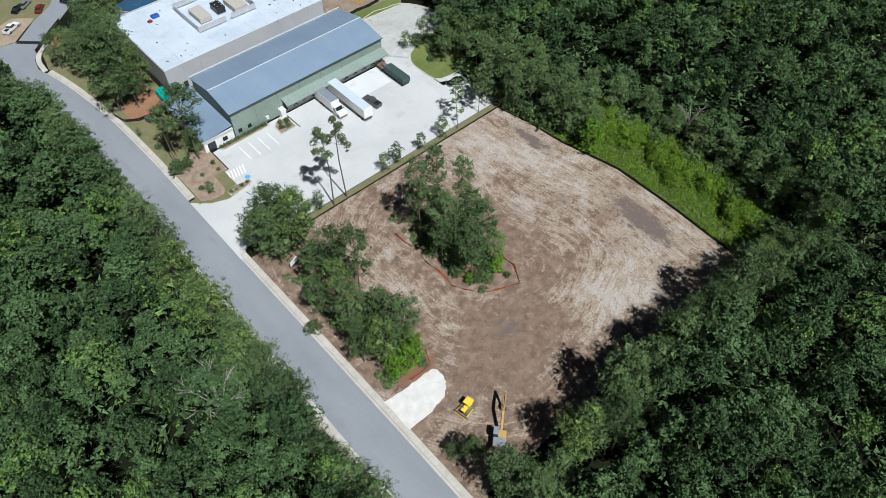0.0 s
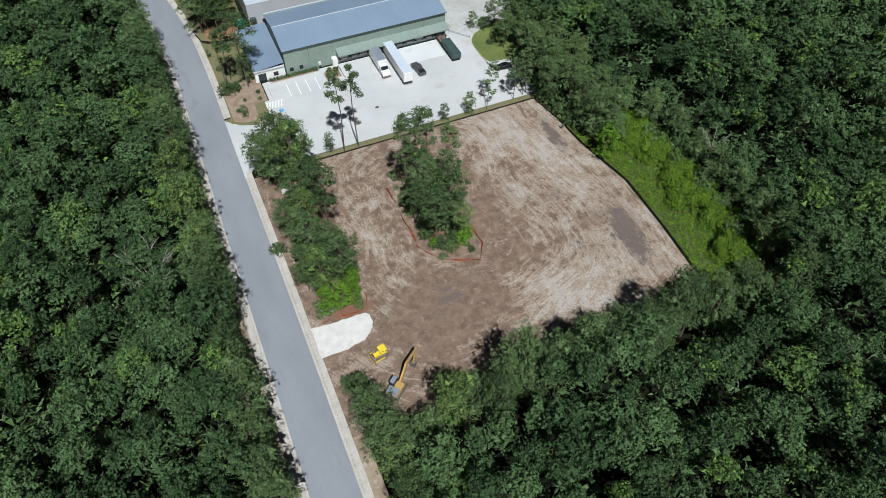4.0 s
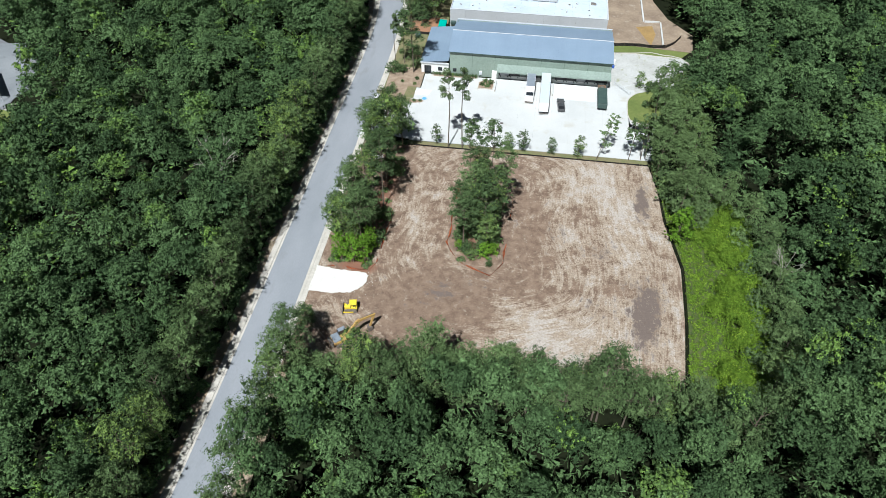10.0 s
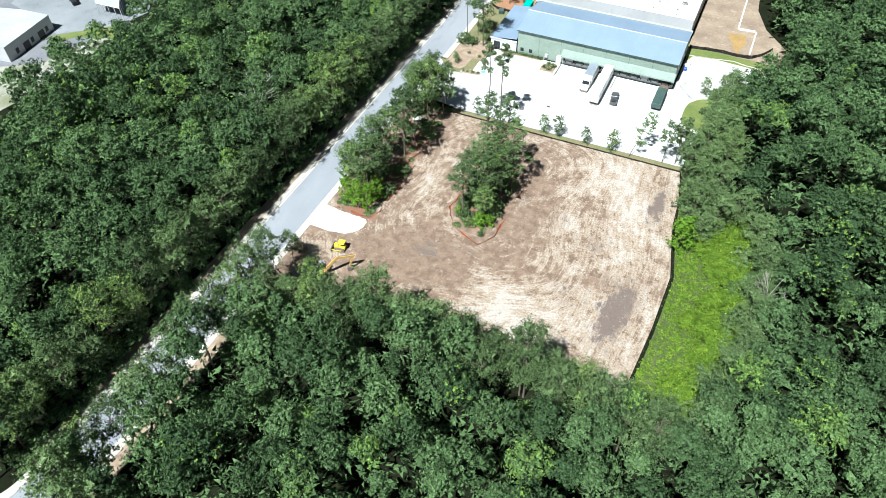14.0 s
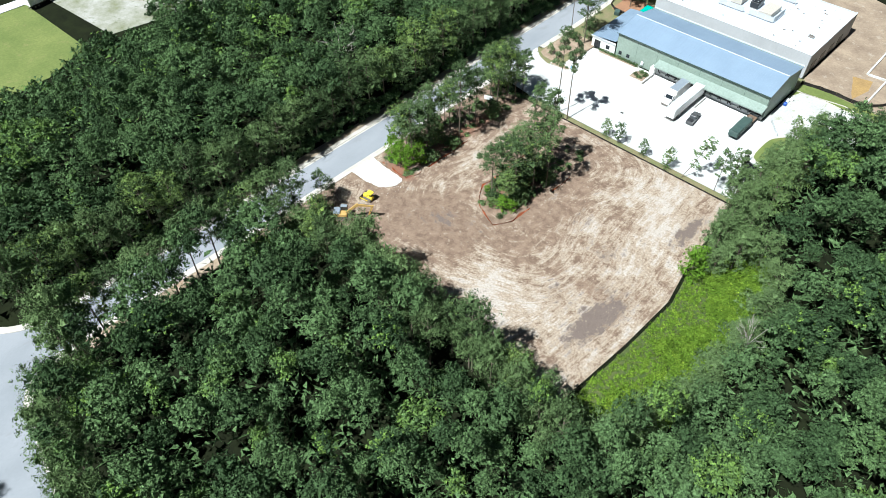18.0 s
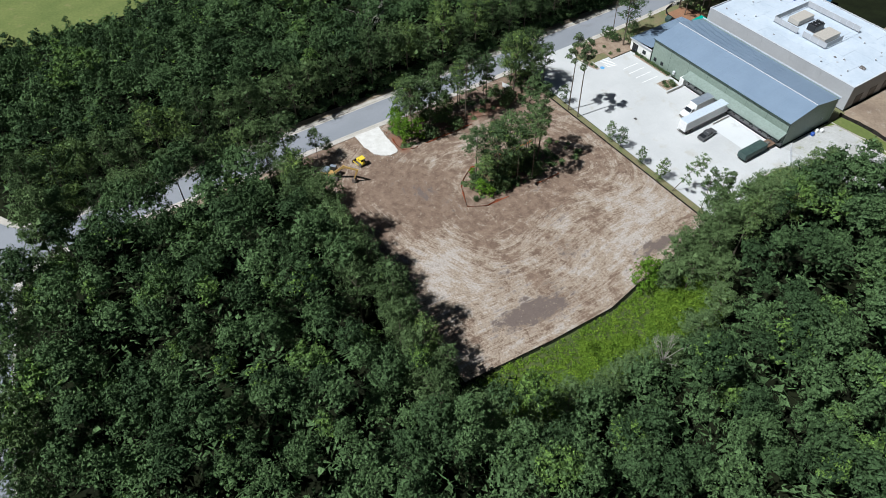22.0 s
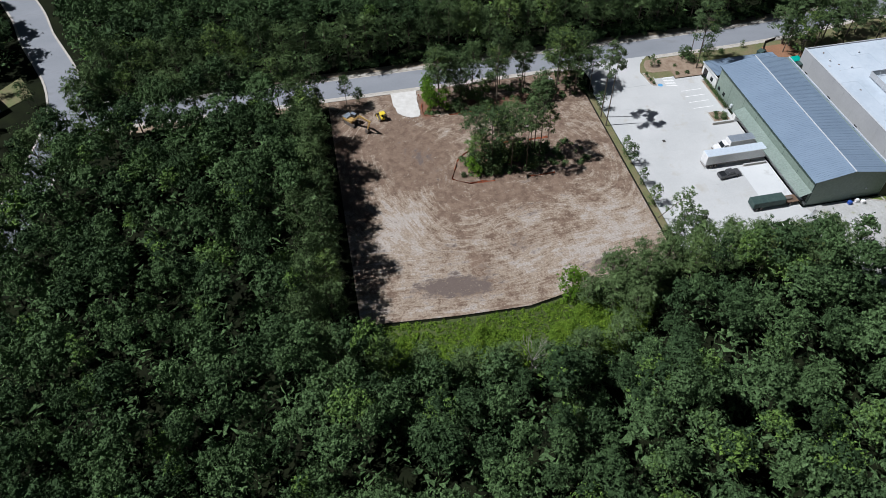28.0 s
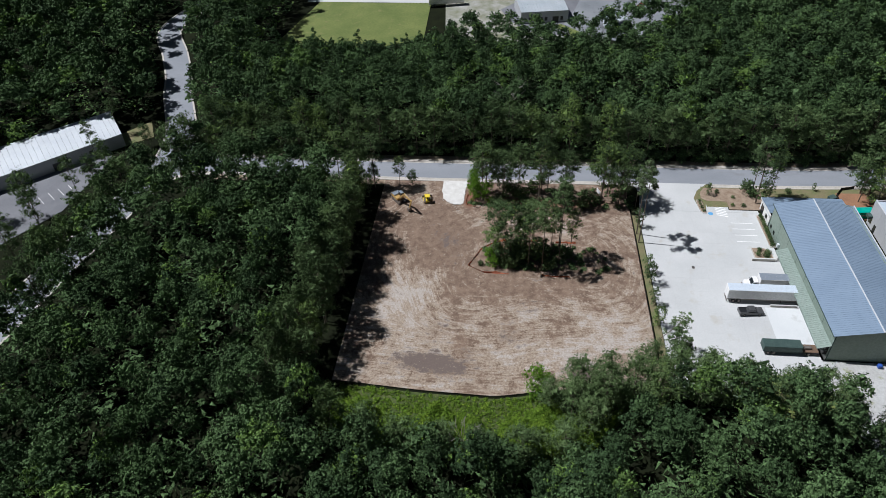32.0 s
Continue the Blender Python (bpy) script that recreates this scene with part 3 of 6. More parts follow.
fixed("ground_yard_west", prism([(-119, -62), (-113, -28), (-112, 2), (-150, 4), (-170, -20), (-165, -66)], -0.1, 0.03), surface("sandy_gravel", (0.36, 0.355, 0.33), (0.17, 0.18, 0.11), 0.95, coarse=0.12, fine=2.0, bump=0.3, stain=(0.1, 0.12, 0.05)), "pale gravel yard with patches of grass", "ground")
fixed("pavement_workshop", prism([(-134, -13), (-120, -0.6), (-117, 10), (-133, 34), (-172, 26), (-164, -4), (-149.5, -7.6)], -0.1, 0.075), WORN, "worn grey apron before workshops", "pavement")
fixed("ground_grass_workshop", prism([(-134.5, -14.6), (-133.6, -13.4), (-120.4, -1.2), (-112, -2), (-111, -8), (-118, -8.4), (-122, -10.6), (-127, -11.5), (-130, -17)], -0.1, 0.09), GRASS, "strip of worn grass beside a concrete apron", "ground")
fixed("pavement_west", prism([(-126, -28), (-118, 0), (-121, 24), (-190, 60), (-190, -10), (-150, -40), (-138, -36)], -0.1, 0.06), DARK_ASPHALT, "worn grey yard paving round workshops", "pavement")
fixed("ground_grass_north", prism([(-31, 117), (-24.5, 116.5), (-9, 127.5), (4, 146), (-10, 165), (-40, 150)], -0.1, 0.06), DRY, "worn grass where cars are parked", "ground")
fixed("pavement_south", prism([(24, -196), (28, -176), (6, -163), (-22, -161), (-34, -168), (-12, -196)], -0.1, 0.05), DARK_ASPHALT, "dark asphalt car park with painted bays", "pavement")
fixed("ground_lawn_south", prism([(-46, -158), (-36, -153), (-30, -160), (-36, -166)], -0.1, 0.07), DRY, "worn lawn and mulch beside the street", "ground")


def concrete_yard():
    """The yard is cast in slabs with open joints; the drive to the road, and the bays, belong to it."""
    top = tagged(new("pavement"), "bright concrete truck yard cast in slabs", "pavement", kind="structure")
    xs = [-3.2 + 4.65 * i for i in range(15)]
    ys = [2.2, 6.9, 11.6, 16.3, 21.0, 25.7, 30.4, 35.2]
    for i, x in enumerate(xs[:-1]):
        for j, y in enumerate(ys[:-1]):
            x1, y1 = min(xs[i + 1], 61.8), ys[j + 1]
            if x >= 55 and y >= 16:
                continue
            part("slab", box(x + 0.004, x1 - 0.004, y + 0.004, y1 - 0.004, -0.1, 0.06), CONCRETE, top)
    part("slab", prism([(55.0, 16.31), (60.0, 16.31), (55.3, 18.0), (55.0, 29), (55.0, 20)], -0.1, 0.06), CONCRETE, top)
    part("slab", prism([(57.27, 16.31), (62, 16.31), (61.2, 18.2), (57.27, 19.2)], -0.1, 0.056), CONCRETE, top)
    part("slab", prism([(52.62, 35.22), (58.0, 38.5), (50.2, 36.0), (49.8, 35.22)], -0.1, 0.06), CONCRETE, top)
    part("drive_apron", prism([(-16.75, 0.8), (-14, 3.2), (-10, 3.6), (-3.23, 2.6), (-3.23, 19.4), (-9.5, 18.6), (-13.4, 20.2), (-16.85, 23.5)], -0.1, 0.058), CONCRETE, top)
    part("slab", prism([(-7.9, 21.6), (-3.23, 21.0), (-3.23, 35.0), (-4.3, 35.0), (-4.3, 27.2), (-7.9, 27.2)], -0.1, 0.06), CONCRETE, top)
    return top


concrete_yard()
fixed("pavement_dock", prism([(34.1, 27.2), (46.0, 27.2), (46.0, 35.2), (34.1, 35.2)], 0.0, 0.066), surface("fresh_concrete", (0.58, 0.60, 0.605), (0.63, 0.65, 0.65), 0.85, coarse=0.1, fine=3.0, bump=0.04, stain=(0.5, 0.51, 0.5), grit=0.1), "bright newer concrete pad before the docks", "pavement")


def paint_marks():
    for x in (1.55, 4.15, 6.8, 9.5):
        fixed("trim_bay_line", box(x - 0.09, x + 0.09, 26.4, 32.2, 0.062, 0.068), LINE, "white painted parking line", "marking")
    for i in range(8):
        x = -7.6 + i * 0.78
        fixed("trim_hatch_line", prism([(x, 23.5), (x + 0.3, 23.5), (x + 1.1, 26.4), (x + 0.8, 26.4)], 0.062, 0.068), LINE, "white hatched no-parking stripe", "marking")
    bm = bmesh.new()
    bmesh.ops.create_circle(bm, cap_ends=True, segments=14, radius=0.7, matrix=pose(-2.4, 21.9, 0.067))
    fixed("trim_symbol", bm, BLUE_PAINT, "blue painted accessible-bay symbol on concrete", "marking")


paint_marks()


def stone_pad():
    """Coarse white stone, thinning out raggedly towards the lot."""
    bm = bmesh.new()
    rng = random.Random(5)
    outline = [(-14.7, -53.5), (-9.5, -53.4), (-7.5, -52.9), (-5.6, -52.7), (-4.4, -51.6), (-3.5, -50.6), (-3.0, -49.0), (-2.9, -47.6), (-3.6, -46.9), (-6, -46.6), (-10, -46.6), (-14.7, -46.2)]
    edge = []
    for (x0, y0), (x1, y1) in zip(outline, outline[1:] + outline[:1]):
        for k in range(5):
            s = k / 5
            edge.append((x0 + (x1 - x0) * s + rng.uniform(-0.13, 0.13), y0 + (y1 - y0) * s + rng.uniform(-0.13, 0.13)))
    prism(edge, -0.02, 0.17, bm)
    for _ in range(160):
        x, y = rng.uniform(-14.5, -1.2), rng.uniform(-53.8, -46.3)
        if (x > -4.5 and rng.random() < 0.5) or (-53.4 < y < -46.8 and x < -3.2):
            r = rng.uniform(0.035, 0.1)
            bmesh.ops.create_icosphere(bm, subdivisions=1, radius=r, matrix=pose(x, y, 0.16 if x < -3.6 else 0.06))
    return tagged(fixed("ground_stone_pad", bm, GRAVEL, "entrance pad of coarse white stone", "ground"), kind="structure")


stone_pad()


# ---------------------------------------------------------------- trees


def leaf_cloud(rng, lobes, count, size, droop=0.35, flat=0.75):
    """Leaf clumps on the outside of some lobes (x, y, z, radius): corner points, three to a clump."""
    lobes = np.array(lobes, float)
    weight = lobes[:, 3] ** 2
    pick = rng.choice(len(lobes), count, p=weight / weight.sum())
    way = rng.normal(size=(count, 3))
    way[:, 2] = np.abs(way[:, 2]) * 1.1 - droop * rng.random(count)
    way /= np.linalg.norm(way, axis=1)[:, None]
    at = lobes[pick, :3] + way * (lobes[pick, 3] * rng.uniform(0.5, 1.13, count))[:, None] * (1, 1, flat)
    facing = way + rng.normal(size=(count, 3)) * 0.26 + (0, 0, 0.04)
    facing /= np.linalg.norm(facing, axis=1)[:, None]
    u = np.cross(facing, rng.normal(size=(count, 3)))
    u /= np.linalg.norm(u, axis=1)[:, None]
    v = np.cross(facing, u)
    long, short = size * rng.uniform(0.65, 1.3, count)[:, None], size * rng.uniform(0.6, 1.15, count)[:, None]
    return np.stack([at - u * long - v * short * 0.6, at + u * long * 0.9 - v * short * 0.5, at + v * short + facing * size * 0.15], 1)


def cloud_mesh(name, corners, tint, material):
    """One mesh from clumps (n, 3, 3), with a tint for each."""
    count = len(corners)
    me = bpy.data.meshes.new(name)
    me.vertices.add(count * 3)
    me.vertices.foreach_set("co", corners.astype(np.float32).ravel())
    me.loops.add(count * 3)
    me.loops.foreach_set("vertex_index", np.arange(count * 3, dtype=np.int32))
    me.polygons.add(count)
    me.polygons.foreach_set("loop_start", np.arange(0, count * 3, 3, dtype=np.int32))
    me.update(calc_edges=True)
    shade = me.attributes.new("tint", "FLOAT", "POINT")
    shade.data.foreach_set("value", np.repeat(np.asarray(tint, np.float32), 3))
    me.materials.append(material)
    return me


def broad_lobes(rng, radius, low, high, share=0.42, rings=4):
    """An uneven rounded crown: a top lobe, and rings of lobes below it down to the lowest boughs."""
    lobes = [(radius * rng.uniform(-0.1, 0.1), radius * rng.uniform(-0.1, 0.1), high - radius * 0.45, radius * rng.uniform(0.4, 0.5))]
    depth = high - low
    for count, out, down in (((4, 0.42, 0.16), (6, 0.68, 0.36), (5, 0.7, 0.6), (4, 0.55, 0.82))[:rings]):
        start = rng.uniform(0, 6.28)
        for k in range(count):
            a = start + (k + rng.uniform(-0.3, 0.3)) * 6.28 / count
            s = radius * out * rng.uniform(0.72, 1.18)
            z = high - depth * down * rng.uniform(0.75, 1.25) - radius * 0.2
            lobes.append((s * math.cos(a), s * math.sin(a), z, radius * share * rng.uniform(0.72, 1.15)))
    return lobes


def tufted(rng, lobes, tufts, each, size, grain=1.0, core=6):
    """Boughs: leaf tufts stand over the outside of each lobe with gaps between them, leaves over each tuft; a few broad
    leaf clumps close the inside. Gives corner points, three to a clump, and a shade for each."""
    lobes = np.array(lobes, float)
    which = np.repeat(np.arange(len(lobes)), tufts)
    out = rng.normal(size=(len(which), 3))
    out[:, 2] = np.abs(out[:, 2]) * 0.95 - 0.22
    out /= np.linalg.norm(out, axis=1)[:, None]
    heart = lobes[which, :3] + out * (lobes[which, 3] * rng.uniform(0.45, 1.35, len(which)))[:, None] * (1, 1, 0.95)
    wide = grain * rng.uniform(0.3, 0.85, len(which))
    lift = rng.uniform(-0.05, 0.05, len(which))
    pick = np.repeat(np.arange(len(which)), each)
    way = rng.normal(size=(len(pick), 3))
    way[:, 2] = np.abs(way[:, 2]) - 0.3
    way /= np.linalg.norm(way, axis=1)[:, None]
    at = heart[pick] + way * (wide[pick] * rng.uniform(0.25, 1.2, len(pick)))[:, None] * (1, 1, 0.62)
    facing = way * 0.62 + out[pick] * 0.3 + rng.normal(size=(len(pick), 3)) * 0.24 + (0, 0, 0.12)
    large = np.full(len(pick), size)
    if core:
        inner = np.repeat(np.arange(len(lobes)), core)
        there = lobes[inner, :3] + rng.normal(size=(len(inner), 3)) * (lobes[inner, 3] * 0.3)[:, None]
        at, facing = np.concatenate([at, there]), np.concatenate([facing, rng.normal(size=(len(inner), 3)) + (0, 0, 0.8)])
        large = np.concatenate([large, lobes[inner, 3] * 0.5])
        shade = np.concatenate([lift[pick], np.zeros(len(inner))])
    else:
        shade = lift[pick]
    facing *= (1, 1, 0.62)
    facing /= np.linalg.norm(facing, axis=1)[:, None]
    u = np.cross(facing, rng.normal(size=facing.shape))
    u /= np.linalg.norm(u, axis=1)[:, None]
    v = np.cross(facing, u)
    long, short = (large * rng.uniform(0.65, 1.3, len(at)))[:, None], (large * rng.uniform(0.6, 1.15, len(at)))[:, None]
    return np.stack([at - u * long - v * short * 0.6, at + u * long * 0.9 - v * short * 0.5, at + v * short + facing * size * 0.15], 1), shade


def puffs(rng, lobes, share=0.36, each=9):
    """Small tufts over the outside of the lobes, which make the crown billow."""
    out = [(x, y, z, r * 0.86) for x, y, z, r in lobes]
    for x, y, z, r in lobes:
        for _ in range(each):
            way = rng.normal(size=3)
            way[2] = abs(way[2]) - 0.25
            way /= np.linalg.norm(way)
            out.append((x + way[0] * r * 0.88, y + way[1] * r * 0.88, z + way[2] * r * 0.8, r * share * rng.uniform(0.7, 1.35)))
    return out


def limbs(rng, height, girth, lobes, reach=0.7):
    """A tapered trunk with limbs towards the lobes, in one mesh."""
    bm = bmesh.new()
    lean = Vector((rng.uniform(-0.4, 0.4), rng.uniform(-0.4, 0.4), 0))
    knots = [Vector((0, 0, -0.15)), Vector((0, 0, height * 0.35)) + lean * 0.4, Vector((0, 0, height * 0.68)) + lean, Vector((0, 0, height * 0.93)) + lean * 0.7]
    for k in range(3):
        tube(knots[k], knots[k + 1], girth * (1 - 0.28 * k), girth * (0.72 - 0.28 * k), 7, bm)
    for x, y, z, r in lobes[4:]:
        start = knots[1].lerp(knots[2], min(max((z - r - height * 0.35) / (height * 0.33), 0.0), 1.0))
        tube(start, start.lerp(Vector((x, y, z)), reach + 0.2), girth * 0.38, girth * 0.1, 5, bm)
    return bm


def tree_kind(seed, radius, low, high, tufts, each, size, girth, leaf, bark, name, label, share=0.42, grain=1.0):
    rng = np.random.default_rng(seed)
    lobes = broad_lobes(rng, radius, low, high, share)
    top = thing(name, label, "tree", 0, 0, 0)
    part("trunk", limbs(rng, high, girth, lobes), bark, top)
    corners, shade = tufted(rng, lobes, tufts, each, size, grain, 3 if high > 9 else 0)
    part("crown", cloud_mesh("crown", corners, shade + rng.uniform(-0.05, 0.05, len(shade)) + 0.1, leaf), leaf, top)
    return top


def pine_kind(seed, height, radius, clumps, crown_from, label):
    """A tall bare stem with tufts on short level limbs at the top."""
    rng = np.random.default_rng(seed)
    lobes = []
    for k in range(13):
        s = (k + rng.random()) / 13
        a, z = rng.uniform(0, 2 * math.pi), height * (crown_from + (0.98 - crown_from) * s)
        reach = radius * (1.05 - 0.75 * s) * rng.uniform(0.4, 1.0)
        lobes.append((reach * math.cos(a), reach * math.sin(a), z, radius * rng.uniform(0.24, 0.4)))
    top = thing("pine_tree", label, "tree", 0, 0, 0)
    bm = bmesh.new()
    bend = rng.uniform(-0.5, 0.5, 2)
    tube((0, 0, -0.15), (bend[0], bend[1], height * 0.5), 0.17, 0.13, 7, bm)
    tube((bend[0], bend[1], height * 0.5), (0, 0, height * 0.97), 0.13, 0.04, 7, bm)
    for x, y, z, r in lobes:
        s = z / height
        stem = Vector((bend[0], bend[1], 0)) * (1 - abs(2 * s - 1)) + Vector((0, 0, z - 0.5))
        tube(stem, (x, y, z), 0.05, 0.02, 5, bm)
    part("trunk", bm, BARK, top)
    part("crown", cloud_mesh("crown", leaf_cloud(rng, lobes, clumps, 0.24, 0.9), rng.uniform(-0.1, 0.1, clumps) + 0.1, PINE_LEAF), PINE_LEAF, top)
    return top


def dead_kind(seed, height, label):
    rng = np.random.default_rng(seed)
    top = thing("dead_tree", label, "tree", 0, 0, 0)
    bm = bmesh.new()
    tube((0, 0, -0.15), (0.3, 0.2, height * 0.6), 0.28, 0.18, 7, bm)
    for k in range(11):
        a, z = rng.uniform(0, 2 * math.pi), height * rng.uniform(0.5, 0.62)
        mid = Vector((2.6 * math.cos(a), 2.6 * math.sin(a), z + height * rng.uniform(0.12, 0.26)))
        tube((0.3, 0.2, z - 0.4), mid, 0.1, 0.055, 5, bm)
        for j in range(3):
            b = a + rng.uniform(-0.7, 0.7)
            end = mid + Vector((1.9 * math.cos(b), 1.9 * math.sin(b), rng.uniform(0.3, 2.2)))
            tube(mid, end, 0.05, 0.02, 4, bm)
            tube(mid.lerp(end, 0.6), end + Vector((rng.uniform(-0.8, 0.8), rng.uniform(-0.8, 0.8), 0.5)), 0.04, 0.02, 4, bm)
    part("trunk", bm, GREY_BARK, top)
    return top


def put(ob, x, y, size=1.0, turn=0.0, group="", label="", tall=1.0, z=0.0):
    made = copy_thing(ob, pose(x, y, z, 0, 0, turn) @ Matrix.Diagonal((size, size, size * tall, 1)))
    return tagged(made, label, "", group)


def retire(*kinds):
    for ob in kinds:
        for o in (*ob.children_recursive, ob):
            bpy.data.objects.remove(o)


GREEN = "broadleaf tree with a dense dark green rounded crown"
OAKS = [tree_kind(11 + k, 3.9, 5.0, 18.0, 17, 16, 0.15, 0.2, LEAF, BARK, "broadleaf_tree", GREEN) for k in range(6)]
AIRY = [tree_kind(31 + k, 3.0, 9.5, 20.0, 12, 15, 0.14, 0.15, LEAF, BARK, "broadleaf_tree", "slender tall broadleaf tree with an open airy crown", 0.34, 0.85) for k in range(4)]
TALL = [tree_kind(35 + k, 2.3, 13.0, 24.0, 10, 14, 0.14, 0.13, LEAF, BARK, "broadleaf_tree", "tall slim tree with a long bare stem and small crown", 0.3, 0.75) for k in range(2)]
PINES = [pine_kind(41 + k, 23.0 + k, 2.6, 1100, 0.68, "tall pine with a bare stem and tufted crown") for k in range(3)]
LOW_PINES = [pine_kind(51 + k, 18.0 + k, 2.5, 1300, 0.35, "slim pine with tufts far down its stem") for k in range(2)]
YOUNG = [tree_kind(61 + k, 1.25, 0.7, 5.2 + k * 0.6, 7, 8, 0.12, 0.06, LEAF, BARK, "young_tree", "young planted tree with a light thin crown", 0.4, 0.4) for k in range(2)]
BUSHES = [tree_kind(71 + k, 1.5, 0.1, 2.4, 6, 8, 0.14, 0.05, LEAF, BARK, "shrub", "rounded green shrub in bare earth", 0.42, 0.5) for k in range(2)]
FRESH = [tree_kind(81 + k, 2.0, 0.6, 6.5, 9, 10, 0.16, 0.08, BRIGHT, BARK, "sapling", "leafy sapling of fresh yellow-green", 0.4, 0.6) for k in range(2)]
DEAD = dead_kind(91, 19.0, "bare dead tree with bleached grey limbs")
OPEN = [tree_kind(95 + k, 2.1, 5.0, 13.0, 5, 10, 0.18, 0.1, LEAF, BARK, "broadleaf_tree", "slim tree with a thin open crown", 0.32, 0.7) for k in range(2)]

# ---------------------------------------------------------------- woods


def within(x, y, corners):
    inside = False
    for (x0, y0), (x1, y1) in zip(corners, corners[1:] + corners[:1]):
        if (y0 > y) != (y1 > y) and x < x0 + (x1 - x0) * (y - y0) / (y1 - y0):
            inside = not inside
    return inside


WEST = [(-31, -134), (-30.5, 66), (-34.5, 88), (-43, 104), (-56, 126), (-76, 160), (-170, 160), (-170, 50), (-122, 26), (-110, 8), (-101, -8), (-99, -24), (-106, -40), (-104, -54), (-92, -64), (-80, -72), (-77, -95), (-76, -117), (-85, -134),
        (-165, -134), (-165, -166), (-126, -170), (-98, -160), (-72, -149), (-50, -141)]
SOUTH = [(-8.5, -83), (3, -83), (9, -81), (64, -80.5), (72, -78), (81, -65), (82.5, -40), (82, -16), (72, -8), (68, 30), (79, 42), (78.5, 56), (78, 68), (72, 80), (68, 92), (66, 122), (60, 140), (130, 130), (186, 30), (186, -70), (130, -140),
         (95, -147), (60, -146), (28, -141), (6, -136), (-3, -129), (-10, -126)]
FAR_SOUTH = [(-48, -160), (-46, -170), (-20, -200), (34, -200), (44, -176), (44, -172), (-165, -300), (-200, -290), (-200, -178), (-160, -185), (-126, -191), (-98, -179), (-72, -168), (-58, -162)]


def canopy(x, y):
    """How high the woods stand: lower behind the vine bank, highest south of the lot."""
    if x < 0:
        return 19.5 if x < -25 else 20.0
    if -66 < y < -10 and x < 96:
        return 12.5 + 8.5 * min(max((x - 84) / 9, max((-56 - y) / 10, 0.0), 0.0), 1.0)
    return 21.5


def woods(name, corners, spacing, seed, label, tufts=10, each=11, size=0.23, height=0.0, wide=1.0):
    """A closed wood in one mesh: round and pointed crowns of many heights, each with its own green."""
    rng = np.random.default_rng(seed)
    grains = []
    for share, leaf in ((1.0, 1.0), (0.75, 1.2), (0.5, 1.5)):
        kinds = []
        for k in range(10):
            r = 2.4 + 0.2 * k
            kinds.append(tufted(rng, broad_lobes(rng, r, 20 - 2.9 * r, 20, 0.42, 2), int(tufts * (0.8 + 0.05 * k)), max(5, int(each * share)), size * leaf, 1.0, 4))
        for k in range(4):
            lobes = [(1.1 * math.cos(j * 2.4) * (1.3 - j / 16), 1.1 * math.sin(j * 2.4) * (1.3 - j / 16), 9.5 + 0.78 * j, 1.6 - 0.08 * j) for j in range(5, 14)]
            kinds.append(tufted(rng, lobes, int(tufts * 0.9), max(5, int(each * share * 0.85)), size * leaf * 0.85, 0.7, 3))
        grains.append(kinds)
    xs, ys = [c[0] for c in corners], [c[1] for c in corners]
    clouds, tints = [], []
    for i in range(int((max(xs) - min(xs)) / spacing) + 1):
        for j in range(int((max(ys) - min(ys)) / spacing) + 1):
            x = min(xs) + (i + (j % 2) * 0.5 + rng.uniform(-0.36, 0.36)) * spacing
            y = min(ys) + (j + rng.uniform(-0.36, 0.36)) * spacing
            if not within(x, y, corners):
                continue
            # finest where the flight passes nearest
            away = 0 if (-78 < x < -25 and -112 < y < 35) or (-12 < x < 112 and -135 < y < 10) else 1 if (-105 < x < -25 and -130 < y < 70) or (-12 < x < 140 and -150 < y < 60) else 2
            kind, shade = grains[away][rng.integers(10) if rng.random() < 0.78 else 10 + rng.integers(4)]
            high = (height or canopy(x, y)) * (rng.uniform(0.8, 1.14) if rng.random() < 0.7 else rng.uniform(0.45, 0.75)) / 20
            a, s = rng.uniform(0, 6.28), wide * rng.uniform(0.82, 1.3)
            turn = np.array([[math.cos(a) * s, -math.sin(a) * s, 0], [math.sin(a) * s, math.cos(a) * s, 0], [0, 0, 1.0]])
            clouds.append(kind @ turn.T + (x, y, 20 * high - 20))
            tints.append(rng.random() * 0.9 + 0.05 + shade)
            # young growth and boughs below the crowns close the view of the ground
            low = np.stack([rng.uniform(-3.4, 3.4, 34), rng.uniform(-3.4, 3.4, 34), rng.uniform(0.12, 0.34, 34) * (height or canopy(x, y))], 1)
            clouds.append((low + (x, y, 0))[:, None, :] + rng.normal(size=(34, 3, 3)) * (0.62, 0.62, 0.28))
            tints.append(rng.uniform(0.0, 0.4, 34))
    tint = np.clip(np.concatenate(tints), 0.0, 0.999)
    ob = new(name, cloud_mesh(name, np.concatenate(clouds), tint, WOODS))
    return tagged(ob, label, "woods", kind="stuff")


woods("woods_west", WEST, 5.15, 101, "dense mixed woodland with dark green crowns")
woods("woods_east", SOUTH, 5.15, 102, "dense mixed woodland round the cleared lot")
SCRUB = [(-84, -134), (-75, -117), (-76, -95), (-79, -72), (-86, -61), (-90, -50), (-92, -24), (-100, -8), (-112, 2), (-111, -28), (-112, -60), (-117, -70), (-109, -86), (-107, -112), (-110, -134)]
woods("scrub_west", SCRUB, 4.4, 104, "low tangled scrub at the edge of a field", 6, 10, 0.28, 5.0, 0.7)
woods("woods_south", FAR_SOUTH, 5.8, 103, "dense dark woodland beyond the street", 8, 12, 0.32)

RNG = random.Random(21)


